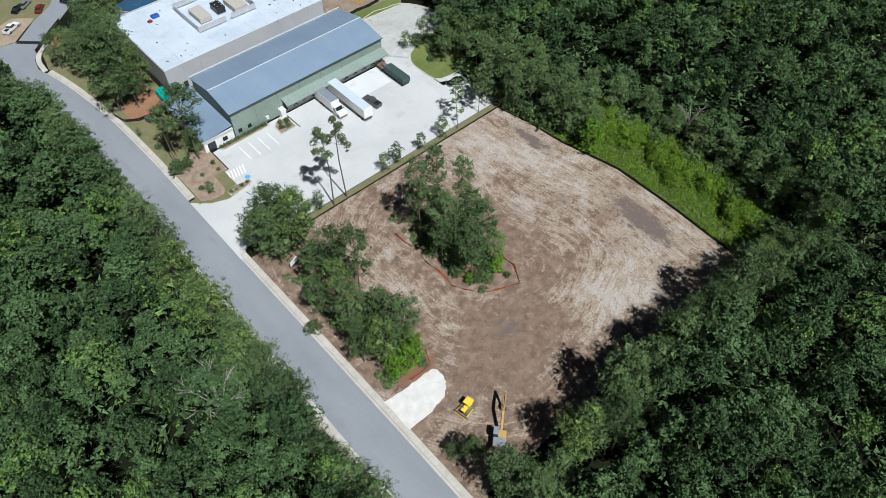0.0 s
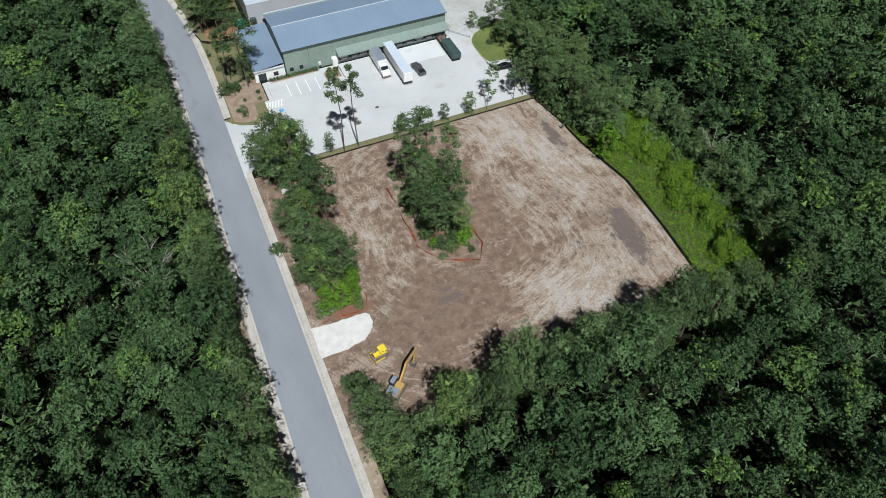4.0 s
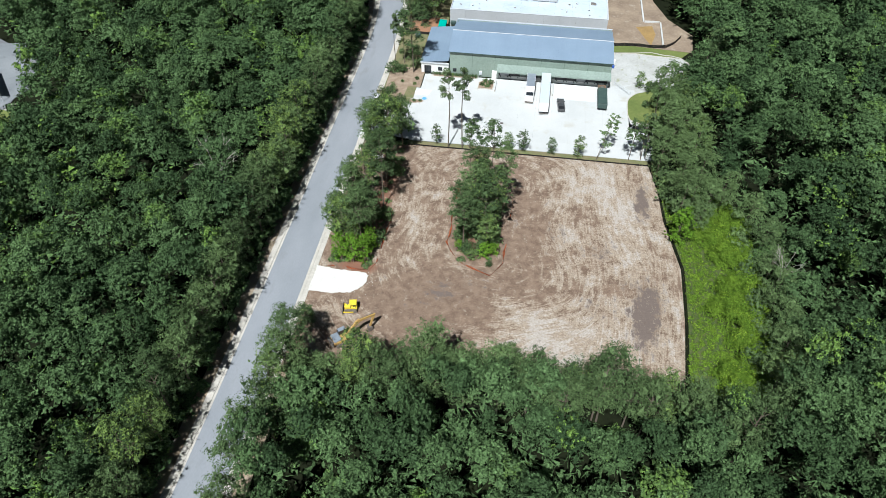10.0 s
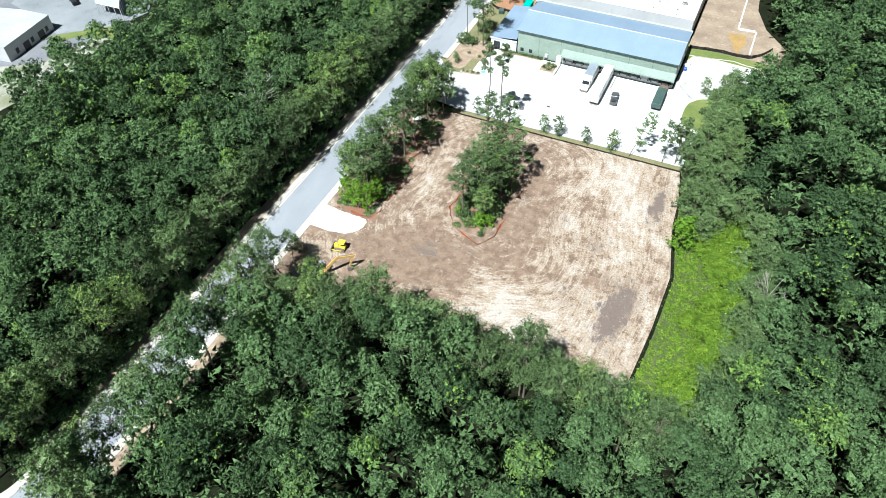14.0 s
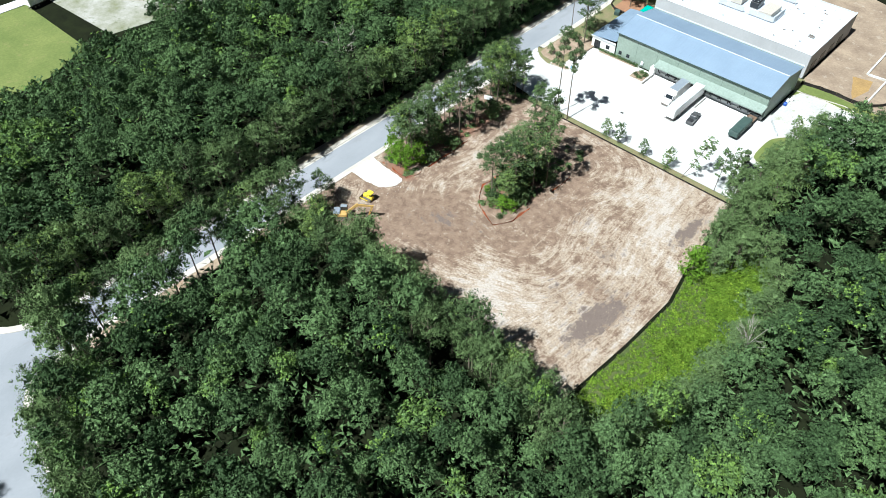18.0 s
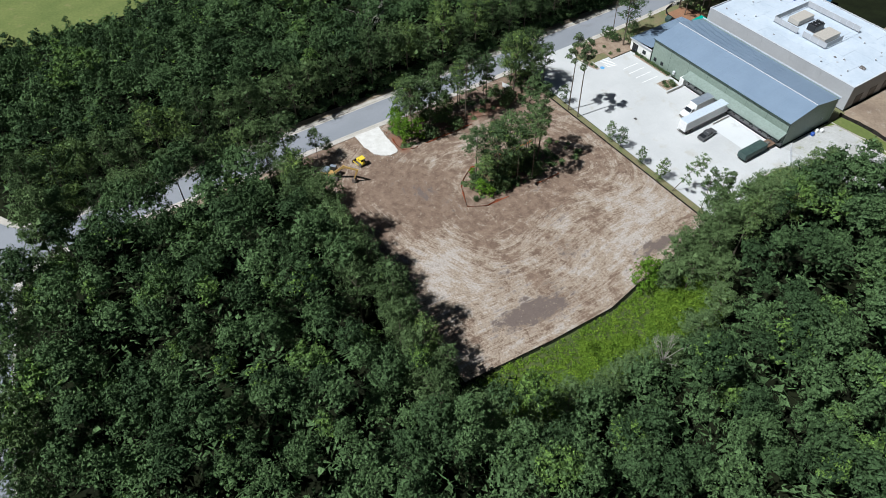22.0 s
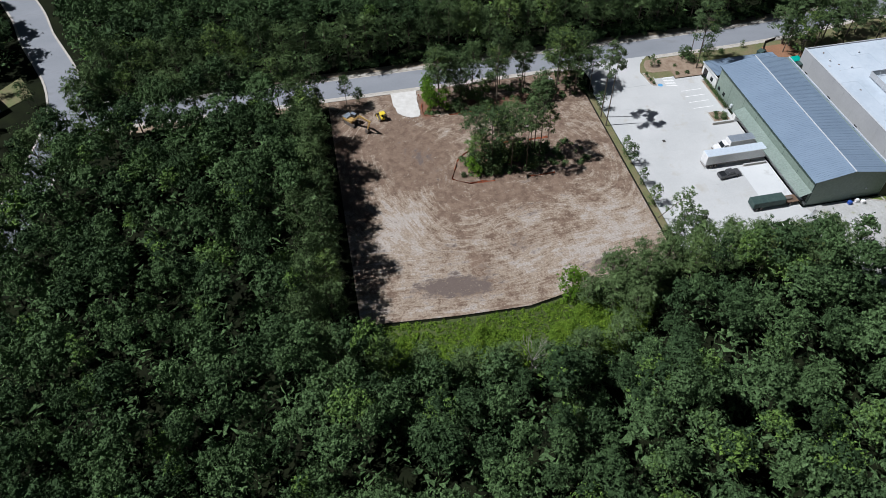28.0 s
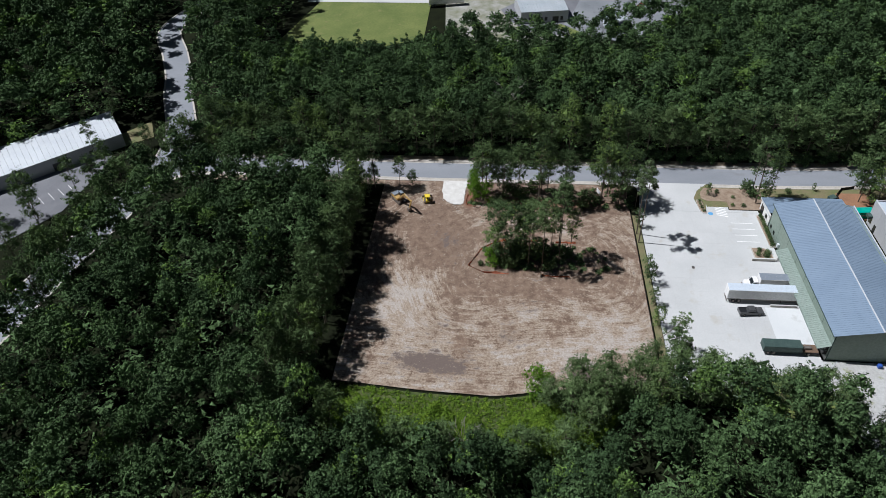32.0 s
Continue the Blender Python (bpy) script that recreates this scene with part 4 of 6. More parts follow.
def scatter_tree(x, y, size=1.0, group="", kinds=None, label="", tall=1.0):
    return put(RNG.choice(kinds or OAKS), x, y, size * RNG.uniform(0.92, 1.08), RNG.uniform(0, 360), group, label, tall * RNG.uniform(0.94, 1.06))


def stand(kinds, x, y, high, radius, group="", label=""):
    """A tree of one of the kinds, drawn to a height and a crown radius."""
    ob = RNG.choice(kinds)
    r0, h0 = {"O": (3.9, 18.0), "A": (3.0, 20.0), "T": (2.3, 24.0)}["O" if ob in OAKS else "A" if ob in AIRY else "T"]
    made = copy_thing(ob, pose(x, y, 0, 0, 0, RNG.uniform(0, 360)) @ Matrix.Diagonal((radius / r0, radius / r0, high / h0, 1)))
    return tagged(made, label, "", group)


# the wood's edge along the west side of the road
for k in range(38):
    ahead = -128 + k * 5.9
    scatter_tree(-29.3 - max(0, ahead - 52) ** 1.5 * 0.04 + RNG.uniform(-1.2, 0.6), ahead, RNG.uniform(0.85, 1.1), "woodland edge by the road")
# the wood's edge south of the lot
for x, y, h, r in ((3.0, -76.4, 19, 3.8), (9.5, -79.0, 17, 3.6), (15.4, -76.2, 20.5, 4.3), (21.5, -78.6, 18, 3.6), (27.2, -77.0, 20.5, 4.3), (33.6, -78.6, 19, 3.8), (39.5, -80.5, 19, 3.9), (46.5, -77.6, 22.5, 4.6), (52.8, -78.2, 20.5, 3.9),
                   (58.2, -78.6, 20, 3.8), (64.0, -79.4, 19.5, 4.0), (69.5, -79.5, 22, 4.4), (76.5, -75.5, 19, 4.0)):
    stand(OAKS, x + RNG.uniform(-0.8, 0.8), y + RNG.uniform(-1.6, 1.7), h * RNG.uniform(0.95, 1.08), r * RNG.uniform(0.8, 1.1), "woodland edge south of the lot")
for k in range(11):
    stand(OAKS, 5.5 + k * 5.7 + RNG.uniform(-0.9, 0.9), -75.6 + RNG.uniform(-1.0, 0.8), RNG.uniform(15, 18), RNG.uniform(3.1, 3.9), "woodland edge south of the lot")
for k in range(11):
    stand(AIRY + OAKS[:2], -10.8 + RNG.uniform(-0.9, 0.8), -73.5 - k * 5.2, RNG.uniform(18, 21.5), RNG.uniform(3.2, 4.2), "woodland edge by the road")
for x, y in ((-8.5, -126.5), (-3, -128.5), (4, -134), (11.5, -137), (19, -138.5), (26.5, -139.5), (34, -140.5), (42, -141), (50, -142)):
    scatter_tree(x, y, 1.1, "woodland edge by the cross street", OAKS, "", 1.15)
# the wood's edge to the east
for x, y, h, r in ((60.8, -4.2, 15.5, 2.9), (63.4, 0.5, 17, 3.4), (65.5, -7.5, 17, 3.6), (64.6, -13.5, 15.5, 3.3), (65.0, -19.0, 14.5, 3.2), (68.6, -13.5, 17, 3.7), (69.8, -20.0, 13.5, 3.3), (67.6, -24.4, 10.5, 2.7), (68.4, -3, 19, 3.9),
                   (62.8, 7, 16, 3.2), (66.8, 5.0, 18, 3.7), (64.0, 13, 15, 3.3), (68.5, 13.0, 18, 3.8), (66.8, 20, 14, 3.2), (70.5, 24, 16, 3.4), (74, -17, 14, 3.4), (78.8, -22, 12.5, 3.2), (81, -30, 12.5, 3.4), (81.2, -38, 11.5, 3.2),
                   (81.0, -45.5, 13, 3.4), (80.6, -53, 13, 3.3), (79.2, -60.5, 14, 3.3), (77.0, -67.5, 16, 3.5), (71, 31, 15, 3.2), (75, 37, 16, 3.4), (79, 45, 17, 3.6)):
    stand(OAKS, x, y, h, r, "woodland edge east of the lot")

# trees kept between lot and road
for x, y, h, r, kinds in ((-5.5, -41.2, 19.5, 3.7, AIRY), (-9.6, -40.4, 16.5, 3.3, OAKS), (-12.2, -36.8, 13.5, 2.5, OAKS), (-6.0, -35.6, 16.5, 3.3, OAKS), (-9.6, -31.2, 17.5, 3.5, OAKS), (-4.2, -25.4, 23.5, 3.5, AIRY),
                          (-8.2, -24.6, 16.5, 3.1, AIRY), (-12.0, -22.6, 13, 2.4, OAKS), (-4.8, -18.4, 18.5, 2.9, AIRY), (-8.6, -16.5, 14.5, 2.5, AIRY), (-6.2, -7.8, 20.5, 4.2, OAKS), (-10.6, -5.6, 16.5, 3.7, OAKS),
                          (-3.8, -3.2, 16.5, 2.9, OAKS), (-8.4, -0.6, 18, 3.5, OAKS), (-12.6, -1.2, 14.5, 3.1, OAKS), (-5.0, 1.8, 14, 2.5, AIRY)):
    stand(kinds, x, y, h, r * 1.08, "trees between lot and road")
for x, y, s in ((-6, -10, 1.6), (-3.5, -13, 1.4), (-9, -12, 1.0), (-10.8, -27, 1.4), (-3.2, -29, 1.5), (-7, -31, 1.6), (-10.8, -34, 1.4), (-3.4, -37, 1.5), (-15.3, -24.5, 1.2)):
    scatter_tree(x, y, s, "bushes under the roadside trees", BUSHES, "leafy bush under tall roadside trees")
for x, y in ((-4.5, -43.3), (-7.0, -44.0), (-9.8, -43.8), (-4.0, -40.2)):
    scatter_tree(x, y, 0.95, "saplings beside the stone pad", FRESH, "", 1.35)
# the fenced clump in the middle of the lot
for x, y, h, r, kinds in ((20.4, -32.8, 18.6, 3.9, OAKS), (16.4, -36.4, 16.5, 3.3, AIRY), (17.6, -27.4, 17.6, 3.3, AIRY), (22.6, -28.4, 17, 2.9, AIRY), (14.6, -29.2, 14.5, 2.3, AIRY), (19.0, -22.6, 16, 2.6, AIRY),
                          (21.6, -37.4, 12, 2.3, AIRY), (15.9, -20.4, 24, 2.4, TALL), (20.5, -20.6, 25, 2.4, TALL), (24.1, -25.0, 23, 2.2, TALL), (17.6, -17.6, 15, 1.9, AIRY)):
    stand(kinds, x, y, h, r * 1.15, "fenced clump of trees")
for x, y, s in ((18, -19, 1.3), (20.5, -23.5, 1.6), (17.5, -31, 2.0), (21.5, -33, 1.8), (19.5, -28, 2.1), (22.8, -23, 1.5), (16, -25, 1.5), (18.6, -38.6, 1.0), (17, -36.6, 1.2), (20.6, -36.4, 1.3), (23.2, -33, 1.2), (15.2, -33, 1.2), (22.6, -40.6, 0.6)):
    scatter_tree(x, y, s, "bushes within the clump", BUSHES, "leafy bush among slender stems")
for x, y, s in ((62.4, 23.5, 0.6), (65.2, 28, 0.75), (66.2, 22.5, 0.8), (63.5, 34.2, 0.5)):
    scatter_tree(x, y, s, "woodland edge east of the lot", OAKS)
for x, y, s in ((61.6, 6.5, 1.7), (62.0, 1.6, 1.9), (61.9, -2.5, 1.8), (63.0, -6.2, 2.1), (63.4, -9.6, 1.9), (64.0, -14.2, 2.2), (65.2, -16.0, 2.0), (62.4, 11.5, 1.9), (63.2, 16.8, 2.0), (66.5, -21.0, 2.0), (77.5, -27, 2.4), (78.4, -36, 2.3), (78.6, -45, 2.4),
                (77.8, -53, 2.3), (76.0, -60, 2.4), (71, -69.5, 2.2), (66.5, -72.0, 1.8)):
    scatter_tree(x, y, s, "bushes at the edge of the eastern wood", BUSHES, "leafy bush at a woodland edge")
scatter_tree(64.2, -26.6, 1.35, "", FRESH, "leafy sapling leaning over a silt fence")
for x, y, s in ((21.5, -38.3, 0.75), (23.3, -37.2, 0.6), (15.4, -36.6, 0.45)):
    scatter_tree(x, y, s, "saplings at the tip of the clump", FRESH)
# pines on the fence line
put(PINES[0], 7.6, 0.6, 1.0, 20, "pair of pines at the silt fence")
put(PINES[1], 11.3, 0.7, 1.0, 140, "pair of pines at the silt fence")
put(OPEN[0], 54.3, 1.9, 1.0, 70, "thin trees at the yard's edge")
put(OPEN[1], 57.4, 2.6, 1.1, 10, "thin trees at the yard's edge")
tagged(copy_thing(OPEN[1], pose(46.1, 0.8, 0, -20, 18, 0)), "slim leaning tree with a bare pale stem", "", "thin trees at the yard's edge")
put(LOW_PINES[0], 58.6, 3.2, 0.8, 10, "", "slim pine beside the yard's edge")
# planted trees along the strip
for x, s in ((4.4, 1.0), (23.2, 1.1), (27.0, 1.25), (34.5, 0.95), (41.4, 1.25)):
    scatter_tree(x, 1.35, s, "planted trees along the yard", YOUNG)
# trees beside the warehouse
for x, y, s, kinds in ((-11.6, 40.0, 0.8, AIRY), (-13.2, 35.5, 0.8, PINES), (-12.6, 67, 1.2, OAKS), (-8.0, 72, 1.25, OAKS), (-12, 77, 1.1, OAKS), (-7, 80, 1.1, OAKS), (-14.5, 84, 0.9, OAKS), (-10, 63.5, 0.8, OAKS),
                        (-18.2, 94, 0.62, OAKS), (-15, 90, 0.8, OAKS), (-6, 66, 0.9, OAKS), (-8, 92, 1.0, OAKS), (0, 96, 1.0, OAKS), (-4, 104, 1.0, OAKS)):
    scatter_tree(x, y, s, "trees beside the warehouse", kinds)
stand(AIRY, -7.9, 35.2, 22.5, 4.6, "trees beside the warehouse")
stand(OAKS, -7.6, 36.8, 8.5, 2.2, "trees beside the warehouse", "dense dark evergreen tree at the building's corner")
stand(OAKS, -14.2, 65.5, 18, 5.2, "trees beside the warehouse")
for x, y, s in ((-13.6, 34.4, 1.5), (-11.0, 35.0, 1.0), (-13.5, 45.5, 0.7)):
    scatter_tree(x, y, s, "shrubs by the entrance", BUSHES)
put(YOUNG[0], -11.5, 22.9, 0.8, 0, "", "small upright ornamental tree in mulch")
put(YOUNG[1], -14.9, 52.8, 0.5, 0, "", "small reddish street tree")
for x, y, s in ((58.5, 36.2, 1.1), (61.5, 35.4, 1.2), (60, 27, 0.9), (63.5, 30, 1.3)):
    scatter_tree(x, y, s, "young trees on the lawn island", YOUNG + BUSHES)
# trees beside the machines and by the southern car park
stand(AIRY, -10.6, -66.0, 11, 2.1, "", "small broadleaf tree beside the excavator")
for x, y, s in ((-7.5, -79.5, 0.75), (-3.0, -77.5, 0.7), (1.5, -77.0, 0.8), (-10.5, -73.5, 0.5), (-6.0, -74.5, 0.45)):
    scatter_tree(x, y, s, "low trees south of the machines", OAKS)
stand(OAKS, -11.9, -62.4, 5.5, 1.7, "", "small rounded tree at the roadside")
for x, y, s in ((20, -160, 0.9), (30, -162, 1.0), (40, -164, 1.0), (-14, -158, 0.7), (-6, -158, 0.75), (2, -159, 0.8), (-22, -166, 0.7), (10, -168, 0.9), (-30, -152, 0.55), (12, -182, 0.9), (-38, -166, 0.6)):
    scatter_tree(x, y, s, "trees round the southern car park", OAKS + AIRY)
put(DEAD, -38.8, -35.0, 1.15, 30)
put(DEAD, 82.4, -40.6, 0.72, 200)
retire(*OAKS, *AIRY, *TALL, *PINES, *LOW_PINES, *YOUNG, *FRESH, *OPEN, DEAD)


def vine_bank():
    """Weeds and rank grass behind the fence, rising to a hedge of climbing leaves along the eastern wood."""
    rng = np.random.default_rng(7)
    lobes = []
    while len(lobes) < 3600:
        x, y = rng.uniform(61.5, 82), rng.uniform(-70, -10)
        edge = lot_edge(max(y, -69))
        east = 79.5 - 5.0 * max(0, (y + 22) / 8) ** 2 if y > -22 else 79.5
        if x < edge + 0.9 or x > east or (x > 77 and y < -63):
            continue
        rise = min(max((x - edge - 6.5 - 2.2 * math.sin(y * 0.31) - 1.2 * math.sin(y * 0.83)) / 2.5, 0.0), 1.0)
        open_ground = noise.noise(Vector((x * 0.22, y * 0.16, 4)))
        if rise < 0.2 and rng.random() < 0.15 + 0.8 * open_ground:
            continue
        lobes.append((x, y, 0.02 + rise * rng.uniform(0.4, 3.4), rng.uniform(0.3, 0.62) + rise * rng.uniform(0.2, 1.0) ** 1.4))
    corners = leaf_cloud(rng, lobes, 150000, 0.17, 0.1, 0.9)
    tint = 0.45 + 0.3 * np.sin(corners[:, 0, 0] * 0.9 + 2 * np.sin(corners[:, 0, 1] * 0.5)) * np.cos(corners[:, 0, 1] * 0.7 + corners[:, 0, 0] * 0.3) + rng.uniform(-0.2, 0.2, len(corners))
    return tagged(new("vine_bank", cloud_mesh("vine_bank", corners, tint, VINE)), "bright yellow-green tangle of vines and weeds", "undergrowth", kind="stuff")


vine_bank()
fixed("ground_weeds", prism([(59.7, -0.3), (66, -0.3), (70, -12), (80, -22), (80, -62), (66, -69), (63.4, -68.5), (64.6, -51), (65.2, -35.5), (63.8, -28), (62.3, -20), (61.5, -10)], -0.1, 0.035),
      surface("weedy_ground", (0.04, 0.07, 0.015), (0.085, 0.105, 0.03), 0.95, coarse=1.1, fine=4.0, bump=1.0, stain=(0.19, 0.145, 0.085)), "rank weeds along the silt fence", "ground")


def undergrowth(name, spots, count, seed, material, label):
    rng = np.random.default_rng(seed)
    corners = leaf_cloud(rng, [(x, y, 0.1, r) for x, y, r in spots], count * 2, 0.19, 0.0, 0.5)
    return tagged(new(name, cloud_mesh(name, corners, rng.uniform(0, 0.9, count * 2), material)), label, "undergrowth", kind="stuff")


undergrowth("undergrowth_clump", [(14 + 10 * RNG.random(), -41 + 33 * RNG.random(), RNG.uniform(0.5, 1.2)) for _ in range(110)], 5000, 8, LEAF, "low scrub under the clump of trees")
undergrowth("undergrowth_fence", [(62.5 + 5 * RNG.random() + 0.1 * k, -0.5 - k * 0.4, RNG.uniform(0.5, 1.3)) for k in range(40)], 3200, 10, LEAF, "tangled scrub behind the silt fence")
undergrowth("undergrowth_roadside", [(-12 + 8.5 * RNG.random(), -45 + 47 * RNG.random(), RNG.uniform(0.5, 1.2)) for _ in range(80)], 3600, 9, LEAF, "low scrub under the roadside trees")


def roadside_scrub():
    """Low growth that closes the foot of the western wood."""
    rng = np.random.default_rng(15)
    lobes = []
    for _ in range(520):
        y = rng.uniform(-126, 88)
        r = rng.uniform(0.6, 1.5)
        lobes.append((rng.uniform(-30.5, -27.3) - max(0.0, y - 52) ** 1.5 * 0.04, y, rng.uniform(0.3, 3.2), r))
    corners = leaf_cloud(rng, puffs(rng, lobes, 0.4, 5), 52000, 0.24)
    return tagged(new("undergrowth_west", cloud_mesh("undergrowth_west", corners, rng.uniform(0, 0.95, len(corners)), WOODS)), "shaded scrub at the foot of roadside woods", "undergrowth", kind="stuff")


roadside_scrub()

# ---------------------------------------------------------------- warehouse


def tri_slab(points, thick, bm=None):
    """A plate with four corners in space, thickened downwards."""
    bm = bm or bmesh.new()
    high, low = [bm.verts.new(p) for p in points], [bm.verts.new((p[0], p[1], p[2] - thick)) for p in points]
    bm.faces.new(high)
    bm.faces.new(low[::-1])
    for i in range(4):
        j = (i + 1) % 4
        bm.faces.new((low[i], low[j], high[j], high[i]))
    bmesh.ops.recalc_face_normals(bm, faces=bm.faces)
    return bm


def sash(parent, x0, x1, z0, z1, y, panes=2, door=False):
    """A dark window or glazed door on a wall that faces south, with frame and panes."""
    top = part("door" if door else "window", box(x0, x1, y - 0.05, y + 0.02, z0, z1), DARK, parent, "dark framed glazing")
    step = (x1 - x0) / panes
    for k in range(panes):
        part("pane", box(x0 + k * step + 0.06, x0 + (k + 1) * step - 0.06, y - 0.062, y - 0.052, z0 + 0.08, z1 - 0.08), WINDOW, top)
    return top


def warehouse():
    x0, x1, front, back, ridge, eave, peak = 2.9, 49.7, 35.9, 55.0, 44.9, 7.7, 9.4
    top = thing("warehouse", "long sage-green metal warehouse with a blue-grey seamed roof", "warehouse", 0, 0, 0)
    # walls, in siding panels between columns
    posts = [x0 + (x1 - x0) * k / 7 for k in range(8)]
    for a, b in zip(posts, posts[1:]):
        part("wall_panel", box(a + 0.03, b - 0.03, front, front + 0.25, 0, eave), WALL, top)
    for a in posts:
        part("wall_seam", box(a - 0.03, a + 0.03, front - 0.02, front + 0.2, 0, eave), DARK_GREEN, top)
    part("rear_wall", box(x0, x1, back - 0.25, back, 0, eave), WALL, top)
    gable = [(front + 0.25, 0), (back - 0.25, 0), (back - 0.25, eave), (ridge, peak - 0.05), (front + 0.25, eave)]
    for a in (x0, x1 - 0.25):
        bm = bmesh.new()
        one, two = [bm.verts.new((a, y, z)) for y, z in gable], [bm.verts.new((a + 0.25, y, z)) for y, z in gable]
        bm.faces.new(one), bm.faces.new(two[::-1])
        for i in range(5):
            j = (i + 1) % 5
            bm.faces.new((one[i], one[j], two[j], two[i]))
        bmesh.ops.recalc_face_normals(bm, faces=bm.faces)
        part("gable_wall", bm, WALL, top)
    # roof: one sheet to each seam, with its rib
    width = (x1 - x0 + 0.6) / 78
    sheets = {}
    for side, ya, yb in (("front", front - 0.55, ridge), ("back", back + 0.45, ridge)):
        drop = (peak - eave) / (ridge - front)
        za = peak - drop * abs(ya - ridge) + 0.12
        zb = peak + 0.12
        bm = tri_slab([(0.004, ya, za), (width - 0.004, ya, za), (width - 0.004, yb, zb), (0.004, yb, zb)], 0.07)
        tri_slab([(0, ya, za + 0.035), (0.05, ya, za + 0.035), (0.05, yb, zb + 0.035), (0, yb, zb + 0.035)], 0.08, bm)
        sheets[side] = mesh_of("roof_sheet", bm, ROOF)
    for k in range(78):
        for side in sheets:
            ob = part("roof_sheet", sheets[side], None, top)
            ob.location.x = x0 - 0.3 + k * width
    part("ridge_cap", profile([(x0 - 0.32, peak + 0.16), (x1 + 0.32, peak + 0.16), (x1 + 0.32, peak + 0.25), (x0 - 0.32, peak + 0.25)], ridge - 0.15, ridge + 0.15), CAP, top, "pale ridge capping")
    part("gutter", box(x0 - 0.3, x1 + 0.3, front - 0.68, front - 0.56, eave - 0.12, eave + 0.06), DARK_GREEN, top)
    part("gutter", box(x0 - 0.3, x1 + 0.3, back + 0.46, back + 0.62, eave - 0.1, eave + 0.16), CAP, top, "white rear gutter")
    for x in posts[1:]:
        part("downpipe", box(x - 0.08, x + 0.08, back + 0.02, back + 0.16, 0, eave - 0.1), CAP, top)
    # windows of the office end
    for x in (3.9, 6.6):
        sash(top, x, x + 1.05, 1.0, 2.1, front)
    # wall vent
    part("wall_unit", box(11.8, 12.6, front - 0.55, front - 0.01, 0.9, 1.9, None, 0.05), CAP, top, "pale meter box on the wall")
    # dock: white entry block, canopy, doors with shelters and bumpers
    part("entry_block", box(15.6, 17.0, front - 1.6, front - 0.02, 0, 2.4, None, 0.03), WHITE_WALL, top, "white stair enclosure")
    ca, cb, out = 17.1, 49.9, 33.2
    n = 54
    w = (cb - ca) / n
    bm = tri_slab([(0.004, out, 3.75), (w - 0.004, out, 3.75), (w - 0.004, front - 0.02, 4.65), (0.004, front - 0.02, 4.65)], 0.06)
    tri_slab([(0, out, 3.8), (0.04, out, 3.8), (0.04, front - 0.02, 4.7), (0, front - 0.02, 4.7)], 0.08, bm)
    sheet = mesh_of("canopy_sheet", bm, CANOPY)
    for k in range(n):
        part("canopy_sheet", sheet, None, top).location.x = ca + k * w
    part("canopy_fascia", box(ca - 0.05, cb + 0.05, out - 0.06, out - 0.01, 3.45, 3.82), CANOPY, top)
    for x in [ca + 0.1 + (cb - ca - 0.2) * k / 8 for k in range(9)]:
        part("canopy_bracket", tube((x, out + 0.1, 3.6), (x, front - 0.05, 2.9), 0.05, 0.05, 6), DARK_GREEN, top)
    part("dock_face", box(ca + 0.2, cb - 0.2, front - 0.25, front - 0.01, 0.0, 1.15), CONCRETE, top)
    for k, x in enumerate((19.2, 22.2, 27.4, 31.4, 35.6, 38.6, 41.6, 44.6, 47.6)):
        door = part("dock_door", box(x - 1.3, x + 1.3, front - 0.09, front - 0.005, 1.16, 3.6), DARK if k % 3 else GREY_WALL, top, "dark dock door")
        part("shelter_side", box(x - 1.55, x - 1.31, front - 0.5, front - 0.01, 1.16, 3.5), RUBBER, door)
        part("shelter_side", box(x + 1.31, x + 1.55, front - 0.5, front - 0.01, 1.16, 3.5), RUBBER, door)
        part("bumper", box(x - 1.2, x - 0.9, front - 0.42, front - 0.26, 0.75, 1.1), RUBBER, door)
        part("bumper", box(x + 0.9, x + 1.2, front - 0.42, front - 0.26, 0.75, 1.1), RUBBER, door)
    # east gable: vent and pipe
    part("vent_pipe", tube((x1 + 0.02, 50.5, 3.0), (x1 + 0.3, 50.5, 3.0), 0.22, 0.22, 10), CAP, top)
    return top


warehouse()


def office_annex():
    top = thing("office_annex", "low white office wing with a blue-grey metal roof", "building", 0, 0, 0)
    x0, x1, y0, y1 = -5.6, 2.58, 35.75, 56.4
    part("front_wall", box(x0, x1, y0, y0 + 0.25, 0, 3.6), WHITE_WALL, top)
    part("side_wall", box(x0, x0 + 0.25, y0 + 0.26, y1 - 0.26, 0, 3.6), WHITE_WALL, top)
    part("rear_wall", box(x0, x1, y1 - 0.25, y1, 0, 3.6), WHITE_WALL, top)
    n = 13
    w = (x1 - x0 + 0.3) / n
    for k in range(n):
        x = x0 - 0.3 + k * w
        za, zb = 3.72 + 0.9 * k / n, 3.72 + 0.9 * (k + 1) / n
        bm = tri_slab([(x, y0 - 0.35, za), (x + w - 0.008, y0 - 0.35, zb), (x + w - 0.008, y1 + 0.2, zb), (x, y1 + 0.2, za)], 0.07)
        tri_slab([(x, y0 - 0.35, za + 0.06), (x + 0.05, y0 - 0.35, za + 0.06), (x + 0.05, y1 + 0.2, za + 0.06), (x, y1 + 0.2, za + 0.06)], 0.1, bm)
        part("roof_sheet", bm, ROOF, top)
    part("fascia", box(x0 - 0.32, x1 - 0.03, y0 - 0.42, y0 - 0.36, 3.4, 3.8), CAP, top)
    sash(top, -4.7, -2.6, 0.05, 2.5, y0, 3, True)
    sash(top, -0.6, 0.7, 1.0, 2.2, y0)
    return top


office_annex()


